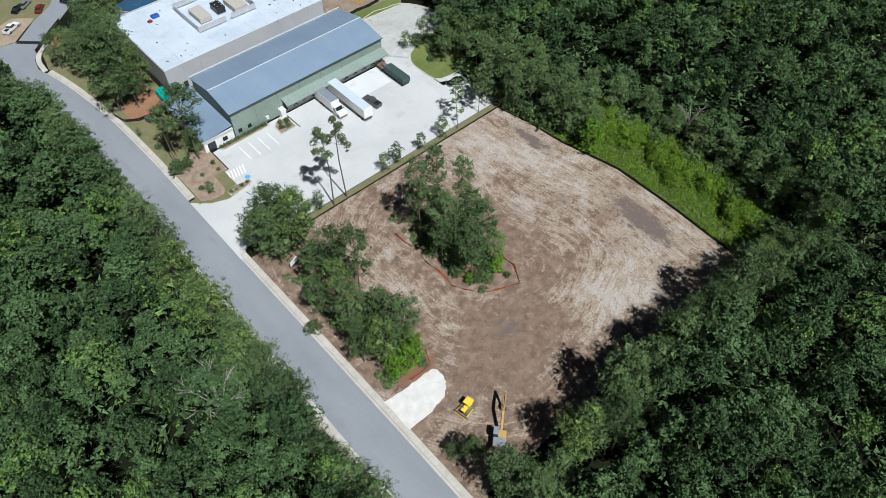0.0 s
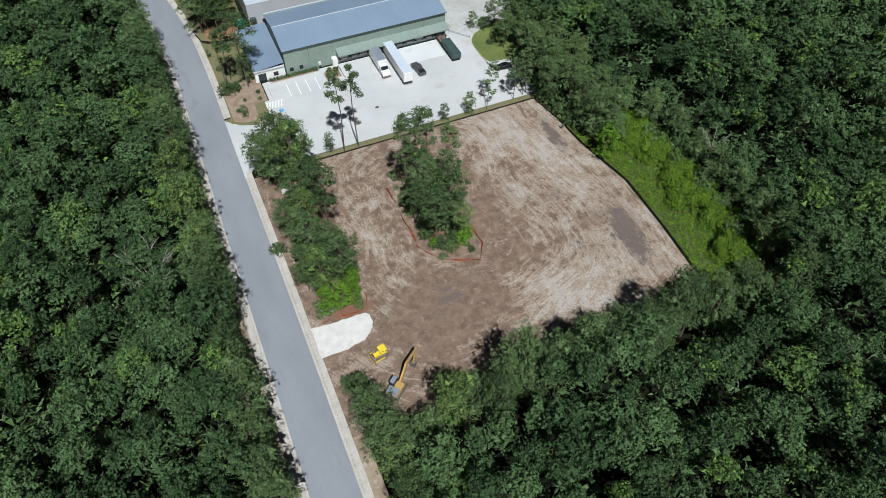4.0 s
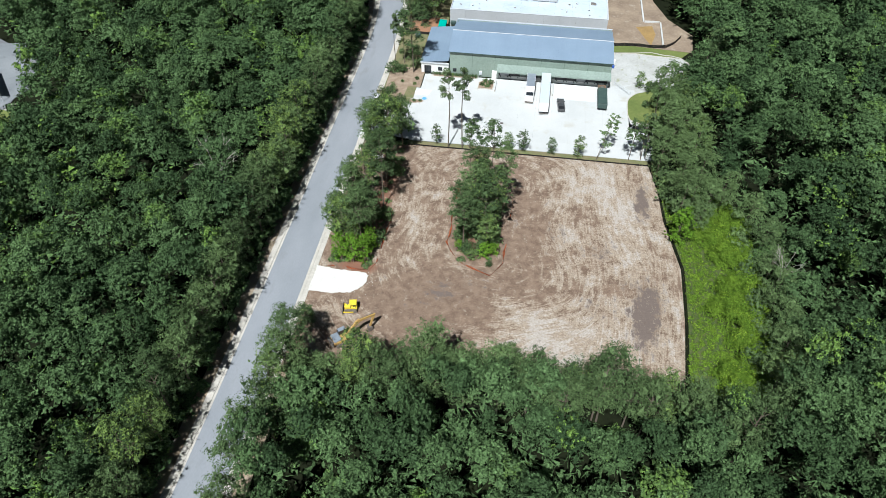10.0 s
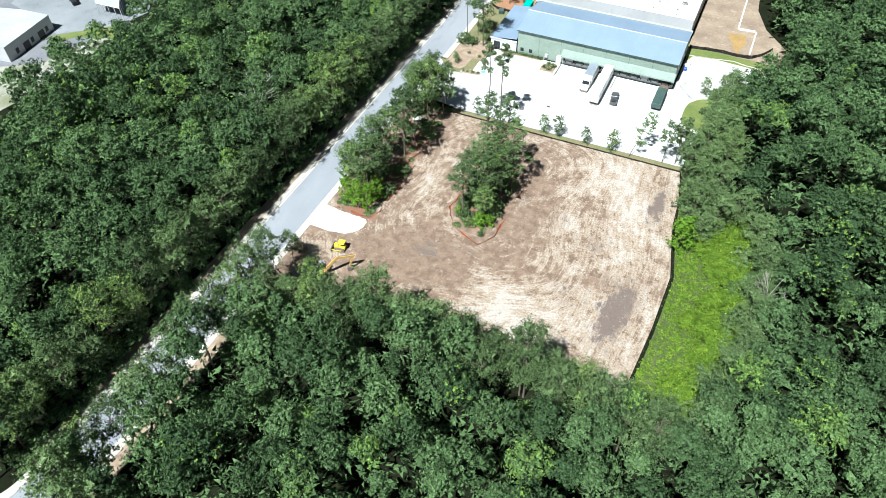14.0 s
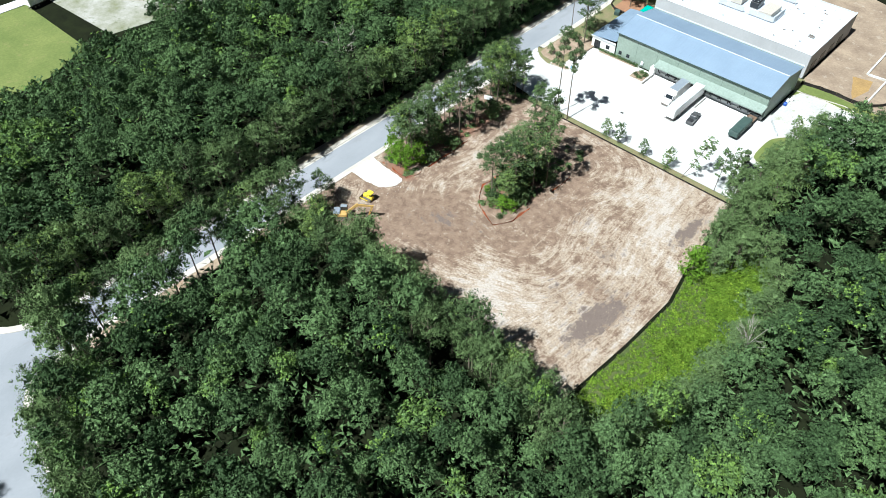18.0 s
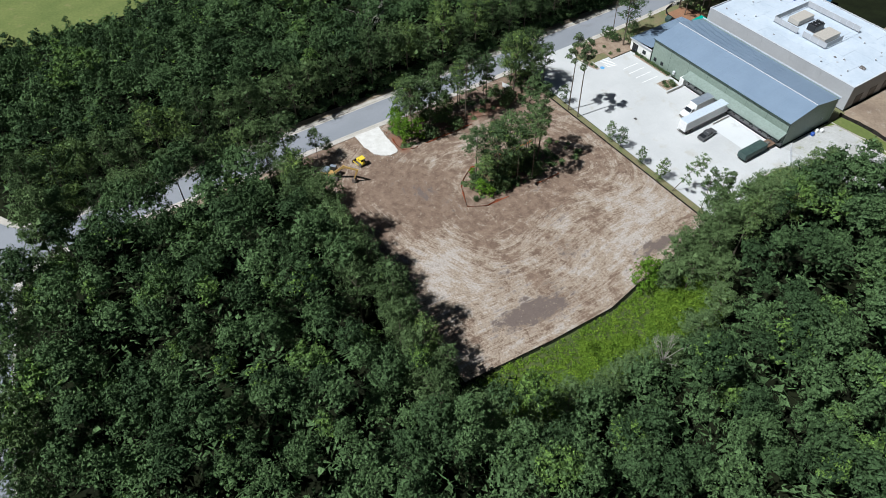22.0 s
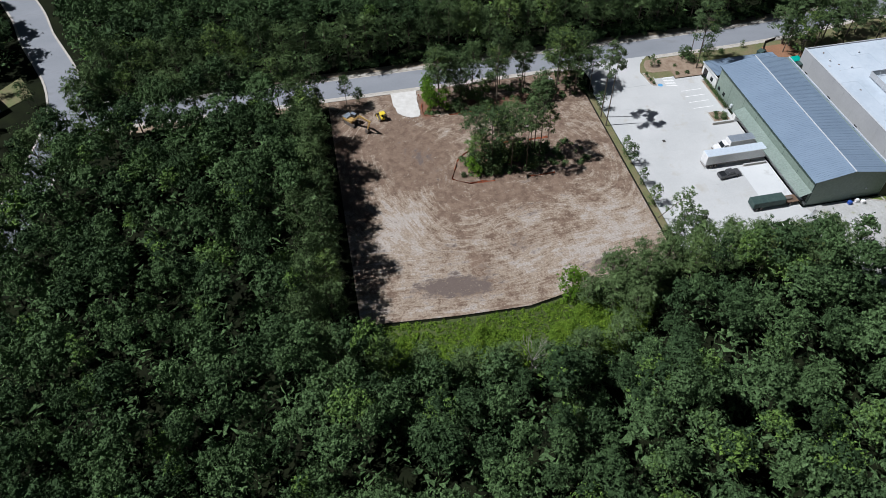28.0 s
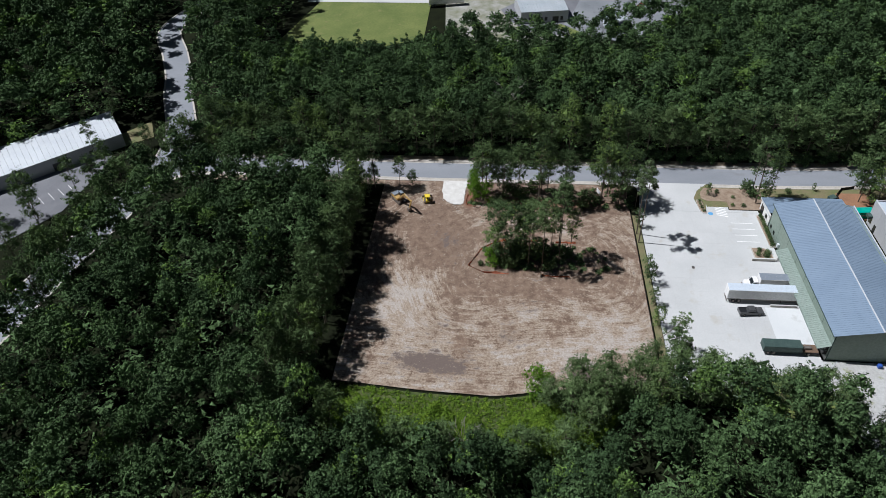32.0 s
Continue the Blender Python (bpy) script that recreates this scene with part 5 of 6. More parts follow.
def rear_building():
    x0, x1, y0, y1, roof = -0.8, 49.0, 62.4, 95.0, 7.0
    top = thing("flat_roofed_building", "large grey building with a white membrane roof", "building", 0, 0, 0)
    for k in range(10):
        a, b = x0 + (x1 - x0) * k / 10, x0 + (x1 - x0) * (k + 1) / 10
        part("wall_panel", box(a + 0.01, b - 0.01, y0, y0 + 0.3, 0, roof + 0.35), GREY_WALL, top)
    part("side_wall", box(x1 - 0.3, x1, y0 + 0.31, y1 - 0.31, 0, roof + 0.35), GREY_WALL, top)
    part("side_wall", box(x0, x0 + 0.3, y0 + 0.31, y1 - 0.31, 0, roof + 0.35), GREY_WALL, top)
    part("rear_wall", box(x0, x1, y1 - 0.3, y1, 0, roof + 0.35), GREY_WALL, top)
    # membrane laid in sheets, slightly lapped
    for k in range(9):
        for j in range(6):
            xa, xb = x0 + 0.3 + (x1 - x0 - 0.6) * k / 9, x0 + 0.3 + (x1 - x0 - 0.6) * (k + 1) / 9
            ya, yb = y0 + 0.3 + (y1 - y0 - 0.6) * j / 6, y0 + 0.3 + (y1 - y0 - 0.6) * (j + 1) / 6
            part("membrane_sheet", box(xa + 0.01, xb - 0.01, ya + 0.01, yb - 0.01, roof - 0.2, roof + 0.012 * ((k + j) % 3)), MEMBRANE, top)
    part("coping", box(x0 - 0.05, x1 + 0.05, y0 - 0.05, y0 + 0.35, roof + 0.36, roof + 0.42), CAP, top)
    part("coping", box(x1 - 0.33, x1 + 0.05, y0 + 0.36, y1, roof + 0.36, roof + 0.42), CAP, top)
    for x in (3.0, 14.5, 27.0):
        part("wall_door", box(x, x + 1.2, y0 - 0.05, y0 - 0.005, 0.05, 2.2), DARK, top, "dark service door")
    part("door_hood", box(-0.5, 1.2, y0 - 1.1, y0 - 0.01, 2.5, 3.4, None, 0.05), DARK_GREEN, top)
    for k in range(4):
        y = 66 + k * 6.3
        part("wall_bay", box(x1 + 0.005, x1 + 0.06, y, y + 3.2, 0.1, 3.4), DARK, top, "dark loading opening")
    return top


rear_building()


def plant_screen():
    """The screened plant on the flat roof: louvred panels on posts round three machines."""
    top = thing("plant_screen", "pale louvred screen round rooftop machines", "roof screen", 0, 0, 7.03)
    x0, x1, y0, y1, h = 15.0, 32.8, 72.0, 87.5, 1.9

    def side(a, b):
        a, b = Vector(a), Vector(b)
        count = max(2, int((b - a).length / 2.2))
        for k in range(count):
            p, q = a.lerp(b, k / count), a.lerp(b, (k + 1) / count)
            d = (q - p).normalized() * 0.02
            panel = part("screen_panel", ribbon([p + d, q - d], -0.03, 0.03, 0.3, h), GREY_WALL, top)
            for j in range(5):
                part("louvre", ribbon([p + d, q - d], -0.07, -0.032, 0.45 + j * 0.28, 0.55 + j * 0.28), CAP, panel)
            part("screen_post", tube((p.x, p.y, 0), (p.x, p.y, h), 0.05, 0.05, 6), CAP, top)
            part("screen_brace", tube((p.x, p.y, h * 0.8), (p.x + 0.9 * (1 if p.x < (x0 + x1) / 2 else -1), p.y, 0), 0.035, 0.035, 5), CAP, top)

    side((x0, y0, 0), (23.3, y0, 0))
    side((25.0, y0, 0), (x1, y0, 0))
    side((x0, y1, 0), (x1, y1, 0))
    side((x0, y0 + 0.2, 0), (x0, y1 - 0.2, 0))
    side((x1, y0 + 0.2, 0), (x1, y0 + 7.5, 0))
    for y in (y1,):
        part("top_rail", tube((x0, y, h + 0.05), (x1, y, h + 0.05), 0.05, 0.05, 6), CAP, top)
    part("top_rail", tube((x1, y0, h + 0.05), (x1, y1, h + 0.05), 0.05, 0.05, 6), CAP, top)
    return top


plant_screen()


def roof_machine(x, y, w, d, h, material, label, fans=0):
    top = thing("air_handler", label, "roof unit", x, y, 7.03)
    part("casing", box(-w / 2, w / 2, -d / 2, d / 2, 0.25, h, None, 0.06), material, top)
    part("base_frame", box(-w / 2 + 0.1, w / 2 - 0.1, -d / 2 + 0.1, d / 2 - 0.1, 0, 0.245), STEEL, top)
    for k in range(fans):
        fx, fy = -w / 2 + w * (k % 2 + 0.5) / 2, -d / 2 + d * (k // 2 + 0.5) / (fans / 2)
        ring = part("fan_ring", tube((fx, fy, h), (fx, fy, h + 0.25), 0.5, 0.46, 12), DARK, top)
        part("fan_hub", tube((fx, fy, h + 0.251), (fx, fy, h + 0.3), 0.14, 0.1, 8), CAP, ring)
    return top


roof_machine(19.0, 79.0, 3.6, 7.0, 1.7, TAN_METAL, "pale sheet-metal air handler on a flat roof")
roof_machine(29.2, 77.0, 4.0, 7.0, 1.7, TAN_METAL, "pale sheet-metal air handler on a flat roof")
roof_machine(24.4, 78.5, 2.6, 4.2, 2.0, DARK, "black condenser with six round fans", 6)
for x, y in ((6, 66), (10, 70), (36, 66), (39, 72), (43, 68), (44, 79), (37, 84), (8, 84), (12, 90), (4, 76), (41, 90)):
    vent = thing("roof_vent", "small capped vent on a white roof", "vent", x, y, 7.03, 0, "roof vents")
    part("pipe", tube((0, 0, 0), (0, 0, 0.4), 0.14, 0.14, 8), STEEL, vent)
    part("cap", tube((0, 0, 0.41), (0, 0, 0.55), 0.28, 0.16, 8), CAP, vent)
for x, y, w, d, h, m, l in ((9.5, 88, 2.2, 1.6, 0.7, TARP_BLUE, "crumpled blue tarpaulin over roofing rolls"), (7.2, 86.5, 1.2, 0.9, 0.6, CAR_RED, "red equipment box standing on a white roof"), (44.5, 72.5, 1.6, 1.0, 0.5, STEEL, "dark bundle of roofing material")):
    bundle = thing("roofing_bundle", l, "bundle", x, y, 7.03)
    bm = box(-w / 2, w / 2, -d / 2, d / 2, 0, h, None, 0.12)
    bmesh.ops.subdivide_edges(bm, edges=bm.edges, cuts=2)
    for v in bm.verts:
        v.co += noise.noise_vector(v.co * 1.7 + Vector((x, y, 0))) * 0.15 * (v.co.z > 0.05)
    part("cover", bm, m, bundle)


def plain_hall(name, label, corners, height, roof, wall, ribs=0, rise=0.0, pitch_axis="x"):
    """A distant hall over four corners given anticlockwise: walls, a ribbed roof, doors and windows on its long side."""
    top = thing(name, label, "building", 0, 0, 0)
    c = [Vector((*p, 0)) for p in corners]
    for i in range(4):
        line = [c[i], c[(i + 1) % 4]]
        if wall:
            part("wall", ribbon(line, -0.3, 0.0, 0, height - 0.05), wall, top)
        else:
            part("eave_beam", ribbon(line, -0.2, 0.0, height - 0.45, height - 0.05), WHITE, top)
            for k in range(4):
                q = line[0].lerp(line[1], k / 4)
                part("post", tube(q, q + Vector((0, 0, height - 0.46)), 0.12, 0.12, 6), GREY_WALL, top)
    count = ribs or 12
    for k in range(count):
        a, b = c[0].lerp(c[1], k / count), c[0].lerp(c[1], (k + 1) / count)
        d, e = c[3].lerp(c[2], k / count), c[3].lerp(c[2], (k + 1) / count)
        gap = (b - a) * 0.03
        up = Vector((0, 0, height))
        m, n2 = a.lerp(d, 0.5) + up + Vector((0, 0, rise)), b.lerp(e, 0.5) + up + Vector((0, 0, rise))
        bm = tri_slab([a + up, b - gap + up, n2 - gap, m], 0.12)
        tri_slab([m, n2 - gap, e - gap + up, d + up], 0.12, bm)
        part("roof_sheet", bm, roof, top)
    long = (c[1] - c[0])
    for k in range(1, 6 if wall else 1):
        p = c[0] + long * (k / 6.0)
        q = p + long.normalized() * (1.2 if k % 2 else 2.6)
        part("door" if k % 2 == 0 else "window", ribbon([p, q], 0.005, 0.06, 0.1 if k % 2 == 0 else 1.0, 2.6), DARK, top)
    return top


plain_hall("workshop", "low pale workshop with a white ribbed metal roof", [(18, -208), (-30, -160), (-44.5, -171), (4, -222)], 4.6, LIGHT_ROOF, GREY_WALL, 40, 0.8)
plain_hall("storage_hall", "grey storage hall with a pale ribbed roof", [(-134, -31), (-137, -11), (-156, -14), (-153, -34)], 5.0, GREY_ROOF, GREY_WALL, 16, 0.6)
plain_hall("open_shed", "open-sided shed with a pale flat roof", [(-120.7, 2.5), (-130.4, 13.4), (-139.0, 10.4), (-130.6, 2.2)], 4.5, GREY_ROOF, None, 10, 0.1)
plain_hall("blue_roofed_hall", "hall with a dark blue metal roof", [(7.8, 96.5), (16.5, 97), (12, 107.5), (2.5, 104.5)], 5.0, BLUE_ROOF, GREY_WALL, 10, 0.5)


def roof_litter():
    """Scraps left on the membrane by roofers, each a thing of its own."""
    rng = random.Random(33)
    for _ in range(26):
        x, y = rng.uniform(1, 48), rng.uniform(64, 93)
        if 13.5 < x < 34 and 70.5 < y < 89:
            continue
        top = thing("roofing_scrap", "torn dark scrap lying on a white roof", "scrap", x, y, 7.045, rng.uniform(0, 180), "scraps on the roof")
        bm = box(-rng.uniform(0.15, 0.5), rng.uniform(0.15, 0.5), -rng.uniform(0.1, 0.3), rng.uniform(0.1, 0.3), 0, 0.06)
        for v in bm.verts:
            v.co.x *= rng.uniform(0.6, 1.2)
            v.co.y *= rng.uniform(0.6, 1.2)
        part("sheet", bm, rng.choice((STEEL, RUST, GREY_WALL)), top)


roof_litter()
yard_kerb = [(50.3, 55.3), (58, 56.2), (63.5, 57.2), (67, 56.2), (71.8, 55.2), (76, 48.5), (75.6, 41.2)]
fixed("kerb_yard_east", ribbon(smooth_line(yard_kerb, 2.0), -0.12, 0.18, -0.1, 0.2), KERB, "low concrete kerb round a gravel yard", "kerb")
for x, y, m, l in ((51.2, 46.6, TARP_BLUE, "blue plastic drum by a green wall"), (50.9, 48.6, WHITE, "white bulk bag by a green wall"), (51.6, 49.8, WHITE, "white bulk bag by a green wall")):
    bag = thing("drum" if m is TARP_BLUE else "bulk_bag", l, "drum" if m is TARP_BLUE else "bag", x, y, 0.05)
    part("shell", box(-0.45, 0.45, -0.45, 0.45, 0, 0.95, None, 0.15), m, bag)

# ---------------------------------------------------------------- vehicles


def wheel(parent, x, y, r, w):
    ob = part("wheel", tube((x - w / 2, y, r), (x + w / 2, y, r), r, r, 14), RUBBER, parent)
    part("rim", tube((x - w / 2 - 0.012, y, r), (x + w / 2 + 0.012, y, r), r * 0.55, r * 0.55, 10), STEEL, ob)
    return ob


def semi_trailer(x, y, turn):
    """A box trailer; its doors are at the origin's end, its nose along +y."""
    top = thing("semi_trailer", "long white box trailer backed to a dock", "trailer", x, y, 0.06, turn)
    part("body", box(-1.3, 1.3, 0, 16.0, 1.15, 3.95, None, 0.04), WHITE, top)
    for k in range(12):
        part("roof_sheet", box(-1.26, 1.26, 0.05 + k * 1.325, 0.05 + (k + 1) * 1.325 - 0.03, 3.955, 3.985), TRAILER_ROOF, top)
    for s in (-1, 1):
        part("rear_door", box(0.03 * s if s > 0 else -1.24, 1.24 if s > 0 else -0.03, -0.05, -0.005, 1.22, 3.88), WHITE, top)
        part("side_rail", box(1.305 * s - 0.03, 1.305 * s + 0.03, 0.05, 15.9, 1.15, 1.32), STEEL, top)
        part("landing_leg", box(0.75 * s - 0.08, 0.75 * s + 0.08, 12.6, 12.76, 0.0, 1.14), STEEL, top)
        for ay in (1.6, 2.9):
            wheel(top, 1.0 * s, ay, 0.5, 0.5)
    part("underride_bar", box(-1.2, 1.2, -0.04, 0.08, 0.5, 0.62), STEEL, top)
    part("frame", box(-0.55, 0.55, 0.3, 15.5, 0.9, 1.14), STEEL, top)
    return top


semi_trailer(31.55, 18.5, 0)


def box_truck(x, y):
    """Faces south with its load box at the dock."""
    top = thing("box_truck", "white box truck with a translucent roof at the dock", "truck", x, y, 0.06)
    part("load_box", box(-1.25, 1.25, 3.2, 10.9, 1.05, 3.75, None, 0.04), WHITE, top)
    for k in range(6):
        part("roof_sheet", box(-1.2, 1.2, 3.25 + k * 1.27, 3.25 + (k + 1) * 1.27 - 0.03, 3.755, 3.785), STEEL_BLUE, top)
    cab = part("cab", profile([(0.9, 0.55), (2.9, 0.55), (2.9, 2.75), (1.9, 2.75), (1.35, 1.75), (0.2, 1.55), (0.0, 0.75)], -1.1, 1.1), CAR_WHITE, top)
    cab.data.transform(Matrix(((0, 1, 0, 0), (1, 0, 0, 0), (0, 0, 1, 0), (0, 0, 0, 1))))
    cab.data.flip_normals()
    bm = tri_slab([(-0.98, 1.36, 1.84), (0.98, 1.36, 1.84), (0.98, 1.86, 2.66), (-0.98, 1.86, 2.66)], 0.03)
    part("windscreen", bm, WINDOW, cab).location.z = 0.03
    part("bumper", box(-1.12, 1.12, -0.12, 0.08, 0.45, 0.8), STEEL, cab)
    for s in (-1, 1):
        part("headlight", box(0.7 * s - 0.2, 0.7 * s + 0.2, -0.03, 0.1, 0.95, 1.15), CAP, cab)
        part("side_window", box(1.105 * s - 0.01, 1.105 * s + 0.01, 1.75, 2.6, 1.75, 2.5), WINDOW, cab)
        part("mirror", box(1.3 * s - 0.06, 1.3 * s + 0.06, 1.5, 1.62, 1.6, 2.1), DARK, cab)
        for ay in (0.9, 7.6, 8.7):
            wheel(top, 0.98 * s, ay, 0.5, 0.34)
    part("frame", box(-0.5, 0.5, 0.6, 10.8, 0.7, 1.04), STEEL, top)
    return top


box_truck(27.3, 23.6)


def dump_trailer(x, y):
    top = thing("dump_trailer", "dark green covered dump body on a trailer", "trailer", x, y, 0.06)
    part("body", box(-1.25, 1.25, 0, 8.2, 0.95, 2.5, None, 0.08), DARK_GREEN, top)
    for k in range(9):
        for s in (-1, 1):
            part("side_rib", box(1.25 * s - 0.06, 1.25 * s + 0.06, 0.3 + k * 0.92, 0.42 + k * 0.92, 1.0, 2.4), DARK_GREEN, top)
    bm = bmesh.new()
    bmesh.ops.create_grid(bm, x_segments=5, y_segments=14, size=1.0, matrix=Matrix.LocRotScale((0, 4.1, 2.53), None, (1.22, 4.0, 1)))
    for v in bm.verts:
        v.co.z += 0.1 - 0.07 * v.co.x ** 2 + 0.03 * noise.noise(v.co * 2)
    part("tarp", bm, DARK_GREEN, top, "dark green load cover")
    part("drawbar", box(-0.5, 0.5, 8.2, 12.0, 0.75, 1.0), STEEL, top)
    part("deck", box(-1.15, 1.15, 8.6, 11.8, 1.01, 1.2), RUST, top, "rusty open deck")
    part("hoist", box(-0.4, 0.4, 9.0, 10.4, 1.21, 1.7, None, 0.05), STEEL, top)
    for s in (-1, 1):
        for ay in (1.2, 2.4, 9.8):
            wheel(top, 1.02 * s, ay, 0.48, 0.36)
    return top


dump_trailer(47.7, 22.8)


def pickup(x, y, turn, paint, label, cover=False):
    """Nose along +y."""
    top = thing("pickup_truck", label, "pickup", x, y, 0.06, turn)
    swap = Matrix(((0, 1, 0, 0), (1, 0, 0, 0), (0, 0, 1, 0), (0, 0, 0, 1)))
    body = part("body", profile([(-2.85, 0.45), (2.75, 0.45), (2.85, 0.75), (2.7, 1.05), (1.25, 1.15), (-2.85, 1.12)], -0.95, 0.95), paint, top)
    body.data.transform(swap)
    body.data.flip_normals()
    cab = part("cab", profile([(-0.95, 1.12), (1.3, 1.14), (0.65, 1.78), (-0.75, 1.82)], -0.82, 0.82), CAR_GLASS, top, "tinted cab glass")
    cab.data.transform(swap)
    cab.data.flip_normals()
    part("cab_roof", box(-0.72, 0.72, -0.72, 0.6, 1.8, 1.86, None, 0.03), paint, cab)
    part("bed_floor", box(-0.75, 0.75, -2.75, -1.05, 1.125, 1.14), DARK, top)
    for s in (-1, 1):
        part("bed_rail", box(0.86 * s - 0.08, 0.86 * s + 0.08, -2.84, -1.0, 1.13, 1.34, None, 0.03), paint, top)
        part("headlight", box(0.7 * s - 0.18, 0.7 * s + 0.18, 2.76, 2.86, 0.78, 0.95), CAP, top)
        part("mirror", box(1.03 * s - 0.08, 1.03 * s + 0.08, 0.85, 0.98, 1.15, 1.32), DARK, top)
        for ay in (-1.75, 1.85):
            wheel(top, 0.84 * s, ay, 0.39, 0.27)
    part("tailgate", box(-0.8, 0.8, -2.86, -2.78, 1.13, 1.34), paint, top)
    part("bumper", box(-0.9, 0.9, 2.82, 2.95, 0.45, 0.68), STEEL, top)
    return top


def sedan(x, y, turn, paint, label):
    top = thing("car", label, "car", x, y, 0.06, turn)
    swap = Matrix(((0, 1, 0, 0), (1, 0, 0, 0), (0, 0, 1, 0), (0, 0, 0, 1)))
    body = part("body", profile([(-2.3, 0.35), (2.25, 0.35), (2.35, 0.62), (2.0, 0.86), (1.0, 0.95), (-1.6, 0.98), (-2.35, 0.85)], -0.88, 0.88), paint, top)
    body.data.transform(swap)
    body.data.flip_normals()
    cab = part("cabin", profile([(-1.75, 0.97), (1.1, 0.95), (0.35, 1.38), (-1.0, 1.42)], -0.76, 0.76), WINDOW, top, "tinted glass")
    cab.data.transform(swap)
    cab.data.flip_normals()
    part("roof", box(-0.66, 0.66, -0.95, 0.3, 1.4, 1.45, None, 0.02), paint, cab)
    for s in (-1, 1):
        part("headlight", box(0.62 * s - 0.18, 0.62 * s + 0.18, 2.2, 2.34, 0.6, 0.74), CAP, top)
        for ay in (-1.4, 1.4):
            wheel(top, 0.79 * s, ay, 0.33, 0.22)
    return top


pickup(36.3, 23.3, 6, CAR_GREY, "charcoal pickup standing in a concrete yard")
sedan(58.0, 15.0, 82, CAR_BLACK, "black car parked at the yard's edge")
pickup(-21.8, 122.6, -55, CAR_WHITE, "white pickup parked on worn grass")
sedan(-16.6, 131.9, -50, CAR_BLACK, "black car parked on grass")
sedan(-14.0, 133.0, -50, CAR_SILVER, "silver car parked on grass")
sedan(-11.5, 127.6, -35, CAR_RED, "dark red car parked on grass")
sedan(-3.8, 125.6, 20, CAR_BLACK, "dark car on the northern drive")
pickup(-148.2, 8.2, 62, CAR_WHITE, "white pickup in a workshop yard")
sedan(-154.9, 21.9, 60, CAR_RED, "red car in a workshop yard")
pickup(-144.6, 5.0, 62, CAR_BLACK, "black pickup in a workshop yard")
sedan(-16.5, -166.0, 40, CAR_BLACK, "dark car parked before the workshop")
semi_trailer(-153.0, -72.5, 12)


# ---------------------------------------------------------------- machines


def track(parent, x, length, width, height):
    """A crawler track with its shoes, along y."""
    bm = bmesh.new()
    half, r = length / 2, height / 2
    outline = [(half - r + r * math.cos(a), r + r * math.sin(a)) for a in [radians(-90 + 30 * k) for k in range(7)]]
    outline += [(-half + r + r * math.cos(a), r + r * math.sin(a)) for a in [radians(90 + 30 * k) for k in range(7)]]
    one, two = [bm.verts.new((x - width / 2, y, z)) for y, z in outline], [bm.verts.new((x + width / 2, y, z)) for y, z in outline]
    bm.faces.new(one), bm.faces.new(two[::-1])
    for i in range(len(outline)):
        j = (i + 1) % len(outline)
        bm.faces.new((one[i], one[j], two[j], two[i]))
    bmesh.ops.recalc_face_normals(bm, faces=bm.faces)
    ob = part("track", bm, STEEL, parent)
    for k in range(int(length / 0.22)):
        y = -half + r + k * 0.22
        if y < half - r:
            part("track_shoe", box(x - width / 2 - 0.02, x + width / 2 + 0.02, y, y + 0.14, height, height + 0.05), STEEL, ob)
    return ob


def bulldozer(x, y, turn):
    """Blade along +y."""
    top = thing("bulldozer", "yellow crawler bulldozer with a canopy roof", "bulldozer", x, y, 0.06, turn)
    for s in (-1, 1):
        track(top, 0.95 * s, 3.0, 0.55, 0.9)
        part("push_arm", box(1.35 * s - 0.07, 1.35 * s + 0.07, -0.6, 2.0, 0.45, 0.65), YELLOW, top)
        for ry in (-1.15, 0.05):
            part("roof_post", tube((0.62 * s, ry, 1.3), (0.62 * s, ry, 2.6), 0.05, 0.05, 6), DARK, top)
    part("hull", box(-0.6, 0.6, -1.5, 0.2, 0.5, 1.3, None, 0.06), YELLOW, top)
    part("bonnet", box(-0.52, 0.52, 0.21, 1.6, 0.55, 1.55, None, 0.1), YELLOW, top)
    part("grille", box(-0.42, 0.42, 1.605, 1.64, 0.65, 1.45), DARK, top)
    part("exhaust", tube((0.2, 0.9, 1.55), (0.2, 0.9, 2.15), 0.06, 0.06, 8), STEEL, top)
    part("roof", box(-0.9, 0.9, -1.5, 0.3, 2.6, 2.75, None, 0.06), YELLOW, top)
    part("seat", box(-0.3, 0.3, -0.95, -0.45, 1.3, 1.85, None, 0.08), RUBBER, top)
    part("blade", profile([(-1.7, 0.05), (1.7, 0.05), (1.7, 1.0), (-1.7, 1.0)], 2.0, 2.14), STEEL, top, "worn steel blade")
    part("blade_edge", box(-1.72, 1.72, 2.141, 2.2, 0.02, 0.2), YELLOW, top)
    return top


dozer = bulldozer(-4.3, -57.2, 100)
dozer.scale = (0.84, 0.84, 0.84)


